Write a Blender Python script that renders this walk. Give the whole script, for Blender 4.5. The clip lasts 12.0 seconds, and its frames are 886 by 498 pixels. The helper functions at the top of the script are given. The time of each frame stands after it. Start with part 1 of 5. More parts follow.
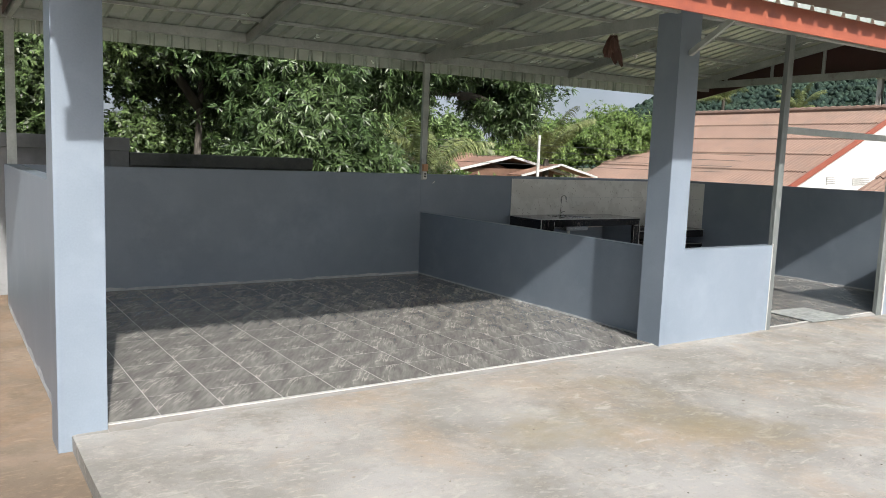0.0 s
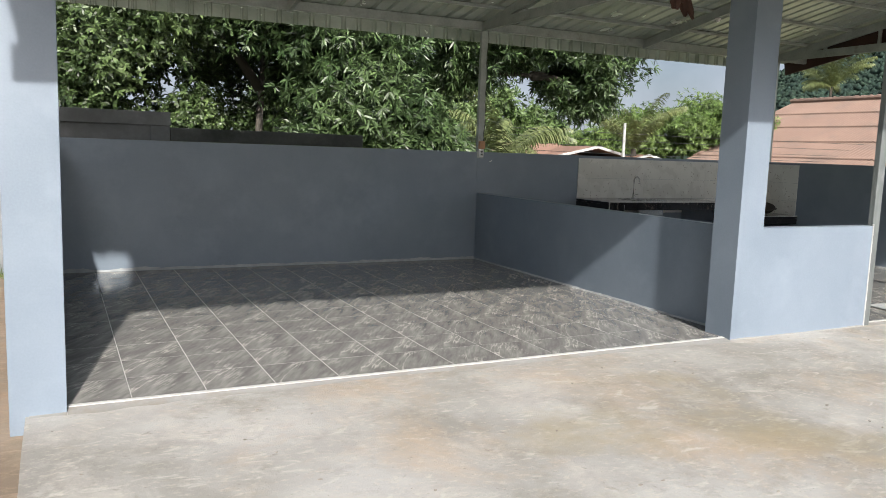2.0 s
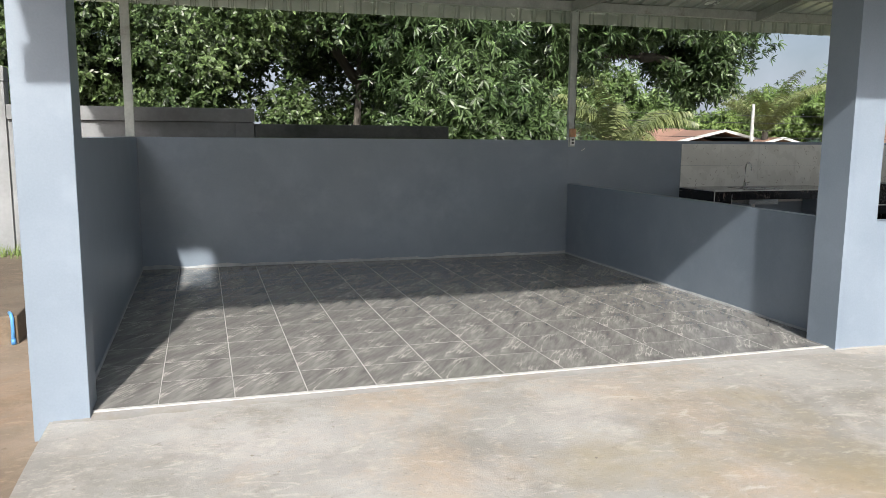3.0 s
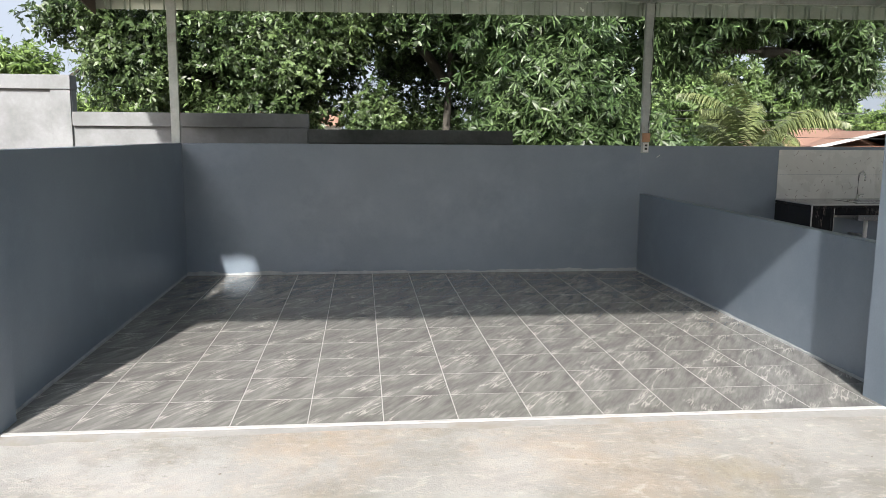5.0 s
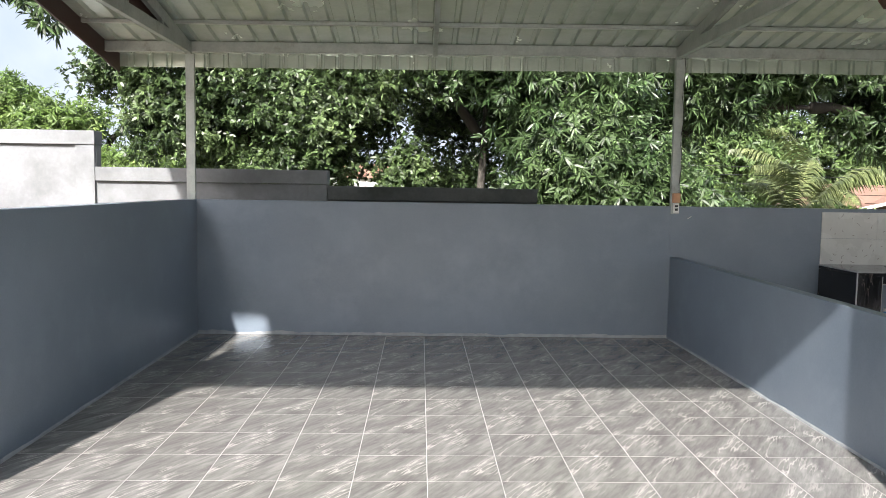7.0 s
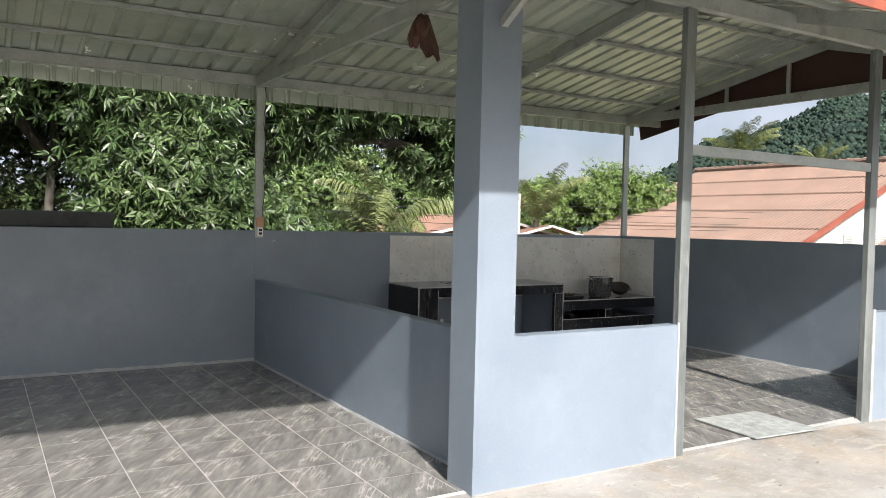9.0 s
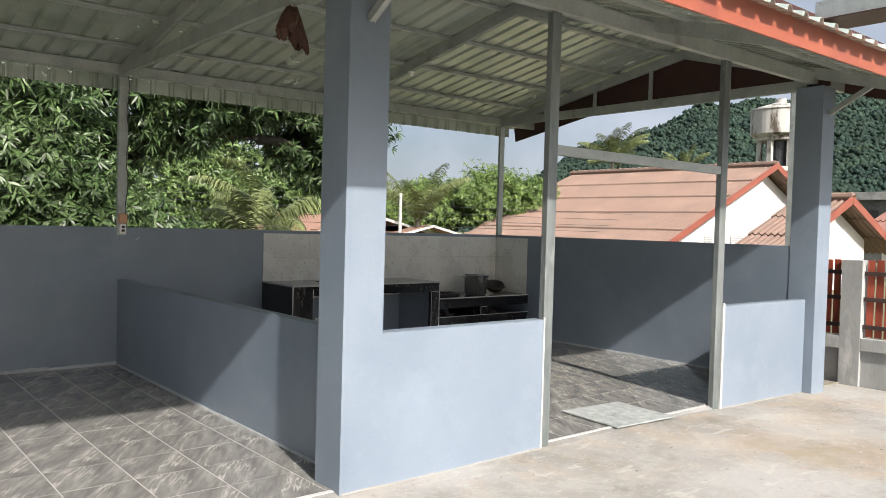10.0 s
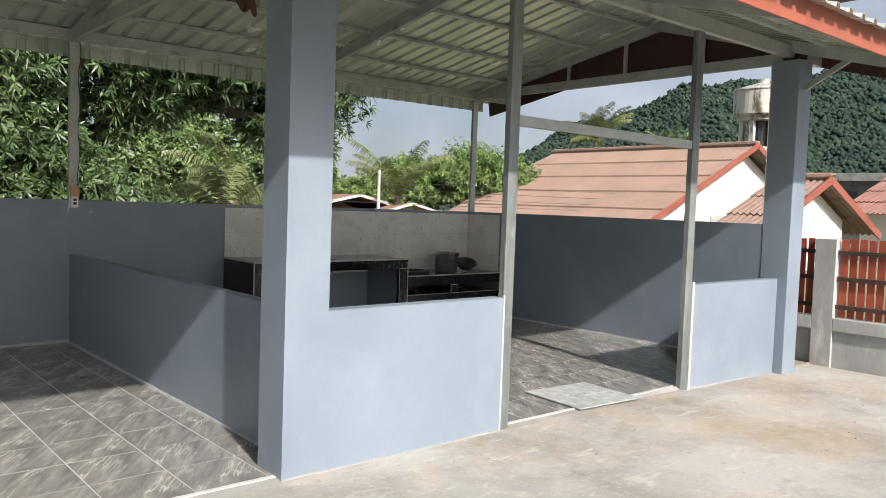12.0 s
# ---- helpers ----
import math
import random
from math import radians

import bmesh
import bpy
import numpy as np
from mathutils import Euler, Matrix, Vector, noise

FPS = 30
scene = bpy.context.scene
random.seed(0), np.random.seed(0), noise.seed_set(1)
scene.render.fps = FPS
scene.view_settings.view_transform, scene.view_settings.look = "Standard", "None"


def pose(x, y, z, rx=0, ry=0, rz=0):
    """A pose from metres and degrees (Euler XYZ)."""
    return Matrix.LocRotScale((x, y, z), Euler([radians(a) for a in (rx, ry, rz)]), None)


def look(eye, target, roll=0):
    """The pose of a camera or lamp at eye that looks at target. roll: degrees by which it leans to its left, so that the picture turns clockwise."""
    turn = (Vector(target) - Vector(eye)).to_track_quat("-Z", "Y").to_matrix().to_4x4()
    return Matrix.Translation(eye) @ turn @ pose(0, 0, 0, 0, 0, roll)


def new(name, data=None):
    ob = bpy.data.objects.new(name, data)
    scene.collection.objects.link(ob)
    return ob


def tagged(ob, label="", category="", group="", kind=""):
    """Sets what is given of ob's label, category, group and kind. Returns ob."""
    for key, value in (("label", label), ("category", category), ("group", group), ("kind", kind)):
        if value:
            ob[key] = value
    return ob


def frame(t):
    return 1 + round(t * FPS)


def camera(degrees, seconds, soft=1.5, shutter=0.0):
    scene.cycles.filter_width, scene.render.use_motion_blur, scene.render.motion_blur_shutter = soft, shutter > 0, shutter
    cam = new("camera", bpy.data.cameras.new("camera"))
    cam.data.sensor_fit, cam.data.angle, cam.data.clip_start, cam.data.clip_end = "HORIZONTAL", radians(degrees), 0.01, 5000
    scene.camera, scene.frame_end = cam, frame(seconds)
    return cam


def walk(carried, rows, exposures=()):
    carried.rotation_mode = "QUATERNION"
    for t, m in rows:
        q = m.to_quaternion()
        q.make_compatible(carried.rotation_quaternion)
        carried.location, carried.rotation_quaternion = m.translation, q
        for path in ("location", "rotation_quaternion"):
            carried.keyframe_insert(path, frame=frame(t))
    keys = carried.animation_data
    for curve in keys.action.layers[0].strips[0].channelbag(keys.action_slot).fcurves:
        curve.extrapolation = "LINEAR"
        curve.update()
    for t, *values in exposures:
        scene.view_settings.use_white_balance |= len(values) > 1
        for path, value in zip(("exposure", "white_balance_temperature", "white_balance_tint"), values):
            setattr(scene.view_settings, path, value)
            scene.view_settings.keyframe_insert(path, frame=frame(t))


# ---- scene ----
cam = camera(59.8, 12.0, soft=0.6)
PATH = [
    (0, (-0.33, -0.203, 1.654), (0.767, 1.452, 1.418), 2.2),
    (0.5, (-0.185, -0.066, 1.695), (0.912, 1.587, 1.44), 2.2),
    (1, (-0.068, 0.03, 1.625), (1.029, 1.683, 1.375), 2.5),
    (1.5, (0.184, 0.065, 1.455), (1.213, 1.762, 1.212), 2.0),
    (2, (0.453, 0.177, 1.409), (1.347, 1.948, 1.156), 2.0),
    (2.5, (0.747, 0.265, 1.423), (1.482, 2.104, 1.145), 0.9),
    (3, (1.068, 0.346, 1.432), (1.657, 2.235, 1.145), 0.5),
    (5, (2.292, 0.671, 1.497), (2.5, 2.639, 1.208), 0.4),
    (5.5, (2.489, 0.807, 1.504), (2.662, 2.78, 1.23), 0.9),
    (6, (2.665, 0.83, 1.533), (2.704, 2.816, 1.297), 1.7),
    (6.5, (2.707, 0.924, 1.544), (2.677, 2.914, 1.352), 1.5),
    (7, (2.741, 0.973, 1.571), (2.801, 2.966, 1.412), 0.9),
    (7.5, (2.79, 0.97, 1.556), (3.141, 2.935, 1.429), 1.0),
    (9.5, (2.868, 0.903, 1.523), (4.043, 2.52, 1.463), 1.4),
    (10, (2.917, 0.883, 1.508), (4.196, 2.42, 1.45), 1.6),
    (10.5, (2.923, 0.868, 1.494), (4.249, 2.364, 1.437), 1.8),
    (11, (2.943, 0.841, 1.498), (4.294, 2.314, 1.43), 1.9),
    (11.5, (3.046, 0.817, 1.486), (4.393, 2.293, 1.397), 1.9),
    (12, (3.208, 0.94, 1.48), (4.518, 2.447, 1.368), 2.0),
]
walk(cam, [(t, look(eye, target, roll)) for t, eye, target, roll in PATH], exposures=[(0.0, 0.48, 6150, 11), (3.0, 0.60, 6150, 11), (5.0, 0.84, 6100, 11), (6.5, 1.10, 6050, 13), (7.0, 1.20, 6050, 13), (7.5, 1.17, 6100, 14), (9.5, 0.74, 6250, 12), (12.0, 0.60, 6300, 12)])

# ---- light ----
SUN_DIR = Vector((0.208, 1.0, -0.70)).normalized()
world = bpy.data.worlds.new("sky")
scene.world = world
world.use_nodes = True
wn, wl = world.node_tree.nodes, world.node_tree.links
wn.clear()
sky = wn.new("ShaderNodeTexSky")
sky.sky_type = 'NISHITA'
sky.sun_disc = False
sky.sun_elevation = math.asin(-SUN_DIR.z)
sky.sun_rotation = math.atan2(-SUN_DIR.x, -SUN_DIR.y)
sky.dust_density = 3.0
clouds = wn.new("ShaderNodeTexNoise")
clouds.inputs["Scale"].default_value = 2.6
clouds.inputs["Detail"].default_value = 9
clouds.inputs["Roughness"].default_value = 0.55
cramp = wn.new("ShaderNodeValToRGB")
cramp.color_ramp.elements[0].position = 0.30
cramp.color_ramp.elements[1].position = 0.62
cmix = wn.new("ShaderNodeMix")
cmix.data_type = 'RGBA'
cmix.inputs[7].default_value = (6.45, 6.95, 7.7, 1)
wbg = wn.new("ShaderNodeBackground")
wbg.inputs["Strength"].default_value = 0.08
wout = wn.new("ShaderNodeOutputWorld")
wl.new(clouds.outputs["Fac"], cramp.inputs["Fac"])
wl.new(cramp.outputs["Color"], cmix.inputs[0])
wl.new(sky.outputs[0], cmix.inputs[6])
# thin cloud scatters forward, so the sky brightens smoothly towards the sun
wtc = wn.new("ShaderNodeTexCoord")
toward = wn.new("ShaderNodeVectorMath")
toward.operation = 'DOT_PRODUCT'
toward.inputs[1].default_value = -SUN_DIR
wl.new(wtc.outputs["Generated"], toward.inputs[0])
lobe = wn.new("ShaderNodeMath")
lobe.operation = 'POWER'
front = wn.new("ShaderNodeMath")
front.operation = 'MAXIMUM'
front.inputs[1].default_value = 0.0
wl.new(toward.outputs["Value"], front.inputs[0])
wl.new(front.outputs[0], lobe.inputs[0])
lobe.inputs[1].default_value = 10.0
gain = wn.new("ShaderNodeMath")
gain.operation = 'MULTIPLY_ADD'
gain.inputs[1].default_value = 0.7
gain.inputs[2].default_value = 0.79
wl.new(lobe.outputs[0], gain.inputs[0])
tight = wn.new("ShaderNodeMath")
tight.operation = 'POWER'
tight.inputs[1].default_value = 50.0
wl.new(front.outputs[0], tight.inputs[0])
aureole = wn.new("ShaderNodeMath")
aureole.operation = 'MULTIPLY_ADD'
aureole.inputs[1].default_value = 10.0
wl.new(tight.outputs[0], aureole.inputs[0])
wl.new(gain.outputs[0], aureole.inputs[2])
glow = wn.new("ShaderNodeVectorMath")
glow.operation = 'SCALE'
wl.new(cmix.outputs[2], glow.inputs[0])
wl.new(aureole.outputs[0], glow.inputs["Scale"])
wl.new(glow.outputs[0], wbg.inputs["Color"])
wl.new(wbg.outputs[0], wout.inputs["Surface"])
sun = new("sun", bpy.data.lights.new("sun", 'SUN'))
sun.data.energy = 5.0
sun.data.angle = radians(1.2)
sun.data.color = (1.0, 0.93, 0.81)
sun.matrix_world = look((0, 0, 30), Vector((0, 0, 30)) + SUN_DIR)


# ---- materials ----
def rgb(c):
    return (*c, 1.0) if len(c) == 3 else c


def material(name, dark, light, rough=0.6, scale=6.0, fine=60.0, bump=0.15, metal=0.0, spec=0.5, stain=None, stain_scale=1.2, stain_at=(0.5, 0.7), stretch=(1, 1, 1), coat=0.0, space="Object", island=0.0, rough_var=0.1, translucent=0.0, bump_dist=0.004, random_tint=0.0):
    """Two scales of colour variation, stains with a shape of their own, and fine relief."""
    m = bpy.data.materials.new(name)
    m.use_nodes = True
    n, l = m.node_tree.nodes, m.node_tree.links
    bsdf = n["Principled BSDF"]
    tc = n.new("ShaderNodeTexCoord")
    mp = n.new("ShaderNodeMapping")
    mp.inputs["Scale"].default_value = stretch
    l.new(tc.outputs[space], mp.inputs["Vector"])
    n1 = n.new("ShaderNodeTexNoise")
    n1.inputs["Scale"].default_value = scale
    n1.inputs["Detail"].default_value = 6
    n2 = n.new("ShaderNodeTexNoise")
    n2.inputs["Scale"].default_value = fine
    n2.inputs["Detail"].default_value = 4
    l.new(mp.outputs[0], n1.inputs["Vector"])
    l.new(mp.outputs[0], n2.inputs["Vector"])
    add = n.new("ShaderNodeMath")
    add.operation = 'MULTIPLY_ADD'
    l.new(n2.outputs["Fac"], add.inputs[0])
    add.inputs[1].default_value = 0.4
    l.new(n1.outputs["Fac"], add.inputs[2])
    ramp = n.new("ShaderNodeMapRange")
    ramp.inputs[1].default_value = 0.45
    ramp.inputs[2].default_value = 0.95
    l.new(add.outputs[0], ramp.inputs[0])
    mix = n.new("ShaderNodeMix")
    mix.data_type = 'RGBA'
    mix.inputs[6].default_value = rgb(dark)
    mix.inputs[7].default_value = rgb(light)
    l.new(ramp.outputs[0], mix.inputs[0])
    col = mix.outputs[2]
    if stain:
        n3 = n.new("ShaderNodeTexNoise")
        n3.inputs["Scale"].default_value = stain_scale
        n3.inputs["Detail"].default_value = 8
        n3.inputs["Roughness"].default_value = 0.65
        l.new(mp.outputs[0], n3.inputs["Vector"])
        r3 = n.new("ShaderNodeMapRange")
        r3.inputs[1].default_value, r3.inputs[2].default_value = stain_at
        l.new(n3.outputs["Fac"], r3.inputs[0])
        mx = n.new("ShaderNodeMix")
        mx.data_type = 'RGBA'
        l.new(r3.outputs[0], mx.inputs[0])
        l.new(col, mx.inputs[6])
        mx.inputs[7].default_value = rgb(stain)
        col = mx.outputs[2]
    if island or random_tint:
        hv = n.new("ShaderNodeHueSaturation")
        if island:
            g = n.new("ShaderNodeNewGeometry")
            src = g.outputs["Random Per Island"]
        else:
            g = n.new("ShaderNodeObjectInfo")
            src = g.outputs["Random"]
        amount = island or random_tint
        vr = n.new("ShaderNodeMapRange")
        vr.inputs[3].default_value = 1 - amount
        vr.inputs[4].default_value = 1 + amount
        l.new(src, vr.inputs[0])
        l.new(vr.outputs[0], hv.inputs["Value"])
        l.new(col, hv.inputs["Color"])
        col = hv.outputs[0]
    l.new(col, bsdf.inputs["Base Color"])
    rr = n.new("ShaderNodeMapRange")
    rr.inputs[3].default_value = max(0.02, rough - rough_var)
    rr.inputs[4].default_value = min(1.0, rough + rough_var)
    l.new(n1.outputs["Fac"], rr.inputs[0])
    l.new(rr.outputs[0], bsdf.inputs["Roughness"])
    bsdf.inputs["Metallic"].default_value = metal
    bsdf.inputs["Specular IOR Level"].default_value = spec
    bsdf.inputs["Coat Weight"].default_value = coat
    if bump:
        b = n.new("ShaderNodeBump")
        b.inputs["Strength"].default_value = bump
        b.inputs["Distance"].default_value = bump_dist
        l.new(add.outputs[0], b.inputs["Height"])
        l.new(b.outputs[0], bsdf.inputs["Normal"])
    if translucent:
        tr = n.new("ShaderNodeBsdfTranslucent")
        l.new(col, tr.inputs["Color"])
        ms = n.new("ShaderNodeMixShader")
        ms.inputs[0].default_value = translucent
        out = n["Material Output"]
        l.new(bsdf.outputs[0], ms.inputs[1])
        l.new(tr.outputs[0], ms.inputs[2])
        l.new(ms.outputs[0], out.inputs["Surface"])
    return m


def marble_tile(name, base, band, vein, rough, spec, vein_width=0.03, turn=46.0, prints=4):
    """Glazed stone-look tile: soft diagonal bands and feathered veins along them, in a few prints."""
    m = bpy.data.materials.new(name)
    m.use_nodes = True
    n, l = m.node_tree.nodes, m.node_tree.links
    bsdf = n["Principled BSDF"]
    tc = n.new("ShaderNodeTexCoord")
    oi = n.new("ShaderNodeObjectInfo")
    pick = n.new("ShaderNodeMath")
    pick.operation = 'MULTIPLY'
    pick.inputs[1].default_value = prints
    l.new(oi.outputs["Random"], pick.inputs[0])
    whole = n.new("ShaderNodeMath")
    whole.operation = 'FLOOR'
    l.new(pick.outputs[0], whole.inputs[0])
    sh = n.new("ShaderNodeVectorMath")
    sh.operation = 'SCALE'
    sh.inputs[0].default_value = (5.5, 3.1, 0.0)
    l.new(whole.outputs[0], sh.inputs["Scale"])
    ad = n.new("ShaderNodeVectorMath")
    l.new(tc.outputs["Object"], ad.inputs[0])
    l.new(sh.outputs[0], ad.inputs[1])
    rot = n.new("ShaderNodeMapping")
    rot.inputs["Rotation"].default_value = (0, 0, radians(-turn))
    l.new(ad.outputs[0], rot.inputs["Vector"])

    def streak(stretch, scale, detail, roughness, distort, lo, hi):
        mp = n.new("ShaderNodeMapping")
        mp.inputs["Scale"].default_value = (1.0, stretch, 1.0)
        l.new(rot.outputs[0], mp.inputs["Vector"])
        t = n.new("ShaderNodeTexNoise")
        t.inputs["Scale"].default_value = scale
        t.inputs["Detail"].default_value = detail
        t.inputs["Roughness"].default_value = roughness
        t.inputs["Distortion"].default_value = distort
        l.new(mp.outputs[0], t.inputs["Vector"])
        r = n.new("ShaderNodeMapRange")
        r.inputs[1].default_value, r.inputs[2].default_value = lo, hi
        l.new(t.outputs["Fac"], r.inputs[0])
        return t, r

    def mix(fac, one, two):
        x = n.new("ShaderNodeMix")
        x.data_type = 'RGBA'
        l.new(fac, x.inputs[0])
        if isinstance(one, tuple):
            x.inputs[6].default_value = rgb(one)
        else:
            l.new(one, x.inputs[6])
        x.inputs[7].default_value = rgb(two)
        return x.outputs[2]

    nb, broad = streak(3.0, 2.4, 5, 0.6, 0.1, 0.36, 0.66)
    _, fibre = streak(9.0, 4.5, 6, 0.65, 0.2, 0.40, 0.75)
    col = mix(broad.outputs[0], base, band)
    half = n.new("ShaderNodeMath")
    half.operation = 'MULTIPLY'
    half.inputs[1].default_value = 0.65
    l.new(fibre.outputs[0], half.inputs[0])
    col = mix(half.outputs[0], col, tuple(0.62 * c for c in base))
    nv, _ = streak(7.0, 2.6, 4, 0.60, 0.12, 0.0, 1.0)
    s1 = n.new("ShaderNodeMath")
    s1.operation = 'SUBTRACT'
    s1.inputs[1].default_value = 0.51
    l.new(nv.outputs["Fac"], s1.inputs[0])
    s2 = n.new("ShaderNodeMath")
    s2.operation = 'ABSOLUTE'
    l.new(s1.outputs[0], s2.inputs[0])
    rv = n.new("ShaderNodeMapRange")
    rv.interpolation_type = 'SMOOTHSTEP'
    rv.inputs[1].default_value, rv.inputs[2].default_value = 0.0, vein_width
    rv.inputs[3].default_value, rv.inputs[4].default_value = 0.8, 0.0
    l.new(s2.outputs[0], rv.inputs[0])
    _, where = streak(2.2, 2.1, 2, 0.5, 0.0, 0.49, 0.60)
    patchy = n.new("ShaderNodeMath")
    patchy.operation = 'MULTIPLY'
    l.new(rv.outputs[0], patchy.inputs[0])
    l.new(where.outputs[0], patchy.inputs[1])
    col = mix(patchy.outputs[0], col, vein)
    l.new(col, bsdf.inputs["Base Color"])
    rr = n.new("ShaderNodeMapRange")
    rr.inputs[3].default_value, rr.inputs[4].default_value = rough * 0.8, rough * 1.35
    l.new(nb.outputs["Fac"], rr.inputs[0])
    l.new(rr.outputs[0], bsdf.inputs["Roughness"])
    bsdf.inputs["Specular IOR Level"].default_value = spec
    return m


def concrete(name, tone=(1, 1, 1)):
    """Weathered cast concrete: grey and cream zones, rust-brown blotches, pale scuffs and dark specks."""
    m = bpy.data.materials.new(name)
    m.use_nodes = True
    n, l = m.node_tree.nodes, m.node_tree.links
    bsdf = n["Principled BSDF"]
    tc = n.new("ShaderNodeTexCoord")
    col = None

    def layer(col, colour, scale, lo, hi, detail=8, rough=0.6, stretch=(1, 1, 1), amount=1.0, distort=0.0):
        mp = n.new("ShaderNodeMapping")
        mp.inputs["Scale"].default_value = stretch
        mp.inputs["Location"].default_value = (scale * 3.7, scale * 1.3, 0)
        l.new(tc.outputs["Object"], mp.inputs["Vector"])
        t = n.new("ShaderNodeTexNoise")
        t.inputs["Scale"].default_value = scale
        t.inputs["Detail"].default_value = detail
        t.inputs["Roughness"].default_value = rough
        t.inputs["Distortion"].default_value = distort
        l.new(mp.outputs[0], t.inputs["Vector"])
        r = n.new("ShaderNodeMapRange")
        r.inputs[1].default_value, r.inputs[2].default_value = lo, hi
        r.inputs[4].default_value = amount
        l.new(t.outputs["Fac"], r.inputs[0])
        x = n.new("ShaderNodeMix")
        x.data_type = 'RGBA'
        l.new(r.outputs[0], x.inputs[0])
        if col is None:
            x.inputs[6].default_value = (0.240, 0.230, 0.210, 1)
        else:
            l.new(col, x.inputs[6])
        x.inputs[7].default_value = rgb(colour)
        return x.outputs[2], t
    col, t0 = layer(None, (0.37, 0.365, 0.350), 0.8, 0.40, 0.62)
    col, t1 = layer(col, (0.40, 0.31, 0.225), 0.75, 0.48, 0.68, rough=0.75, amount=0.75, distort=0.4)
    col, t2 = layer(col, (0.45, 0.42, 0.385), 2.3, 0.50, 0.70, rough=0.75, amount=0.6, distort=0.8)
    col, t3 = layer(col, (0.19, 0.180, 0.150), 1.6, 0.53, 0.70, rough=0.75, amount=0.7)
    col, t4 = layer(col, (0.50, 0.475, 0.43), 9.0, 0.58, 0.68, rough=0.6, stretch=(0.45, 1, 1), amount=0.5, distort=1.2)
    col, t5 = layer(col, (0.15, 0.135, 0.11), 16.0, 0.64, 0.74, rough=0.6, amount=0.6)
    col, t6 = layer(col, (0.50, 0.45, 0.38), 34.0, 0.54, 0.72, detail=5, rough=0.7, stretch=(0.6, 1, 1), amount=0.5)
    col, t7 = layer(col, (0.13, 0.115, 0.09), 55.0, 0.62, 0.76, detail=4, rough=0.7, amount=0.55)
    col, t8 = layer(col, (0.26, 0.215, 0.125), 0.42, 0.55, 0.70, detail=7, rough=0.65, amount=0.75)
    toned = n.new("ShaderNodeMix")
    toned.data_type = 'RGBA'
    toned.blend_type = 'MULTIPLY'
    toned.inputs[0].default_value = 1.0
    toned.inputs[7].default_value = rgb(tone)
    l.new(col, toned.inputs[6])
    l.new(toned.outputs[2], bsdf.inputs["Base Color"])
    bsdf.inputs["Roughness"].default_value = 0.85
    bsdf.inputs["Specular IOR Level"].default_value = 0.3
    fine = n.new("ShaderNodeTexNoise")
    fine.inputs["Scale"].default_value = 130
    fine.inputs["Detail"].default_value = 6
    l.new(tc.outputs["Object"], fine.inputs["Vector"])
    su = n.new("ShaderNodeMath")
    su.operation = 'MULTIPLY_ADD'
    l.new(t4.outputs["Fac"], su.inputs[0])
    su.inputs[1].default_value = 0.9
    l.new(fine.outputs["Fac"], su.inputs[2])
    b = n.new("ShaderNodeBump")
    b.inputs["Strength"].default_value = 0.5
    b.inputs["Distance"].default_value = 0.0035
    flake = n.new("ShaderNodeMath")
    flake.operation = 'MULTIPLY_ADD'
    l.new(t6.outputs["Fac"], flake.inputs[0])
    flake.inputs[1].default_value = 1.2
    l.new(su.outputs[0], flake.inputs[2])
    l.new(flake.outputs[0], b.inputs["Height"])
    l.new(b.outputs[0], bsdf.inputs["Normal"])
    return m


M_CONC = concrete("yard_concrete", (0.91, 0.91, 0.91))
M_WALL = material("blue_grey_paint", (0.146, 0.181, 0.226), (0.194, 0.233, 0.281), 0.40, 1.6, 90, 0.25, spec=0.7, stain=(0.205, 0.248, 0.300), stain_scale=2.6, stain_at=(0.50, 0.80))
M_STEEL = material("galvanised_steel", (0.31, 0.335, 0.32), (0.45, 0.475, 0.455), 0.42, 5, 40, 0.1, metal=0.35, stain=(0.19, 0.175, 0.14), stain_scale=4, stain_at=(0.58, 0.78))
M_SHEET = material("metal_roof_sheet", (0.60, 0.66, 0.59), (0.73, 0.78, 0.71), 0.24, 2.0, 30, 0.05, metal=0.5, stain=(0.50, 0.56, 0.49), stain_scale=1.5)
M_FASCIA = material("orange_red_flashing", (0.235, 0.062, 0.034), (0.290, 0.084, 0.045), 0.42, 3, 50, 0.08, stain=(0.20, 0.056, 0.036), stain_scale=5)
M_BROWN = material("dark_brown_sheet", (0.040, 0.015, 0.013), (0.062, 0.024, 0.020), 0.5, 3, 50, 0.05)
M_TILE = marble_tile("grey_marble_floor_tile", (0.150, 0.148, 0.140), (0.285, 0.279, 0.264), (0.47, 0.45, 0.42), 0.12, 0.55, 0.045, 58.0)
M_GROUT = material("white_grout", (0.28, 0.272, 0.258), (0.40, 0.39, 0.37), 0.8, 8, 80, 0.2)
M_TRIM = material("white_tile_trim", (0.37, 0.37, 0.36), (0.47, 0.47, 0.46), 0.45, 6, 60, 0.05, stain=(0.30, 0.29, 0.27), stain_scale=7)
M_CEMENT = material("bare_cement", (0.22, 0.22, 0.212), (0.33, 0.33, 0.315), 0.85, 2.0, 30, 0.4, stain=(0.16, 0.16, 0.152), stain_scale=1.5)
M_PLATFORM = concrete("dark_brown_concrete", (0.42, 0.35, 0.28))
M_STRIP = concrete("rough_grey_brown_paving", (0.62, 0.58, 0.50))
M_DIRT = concrete("brown_worn_concrete", (0.66, 0.54, 0.43))
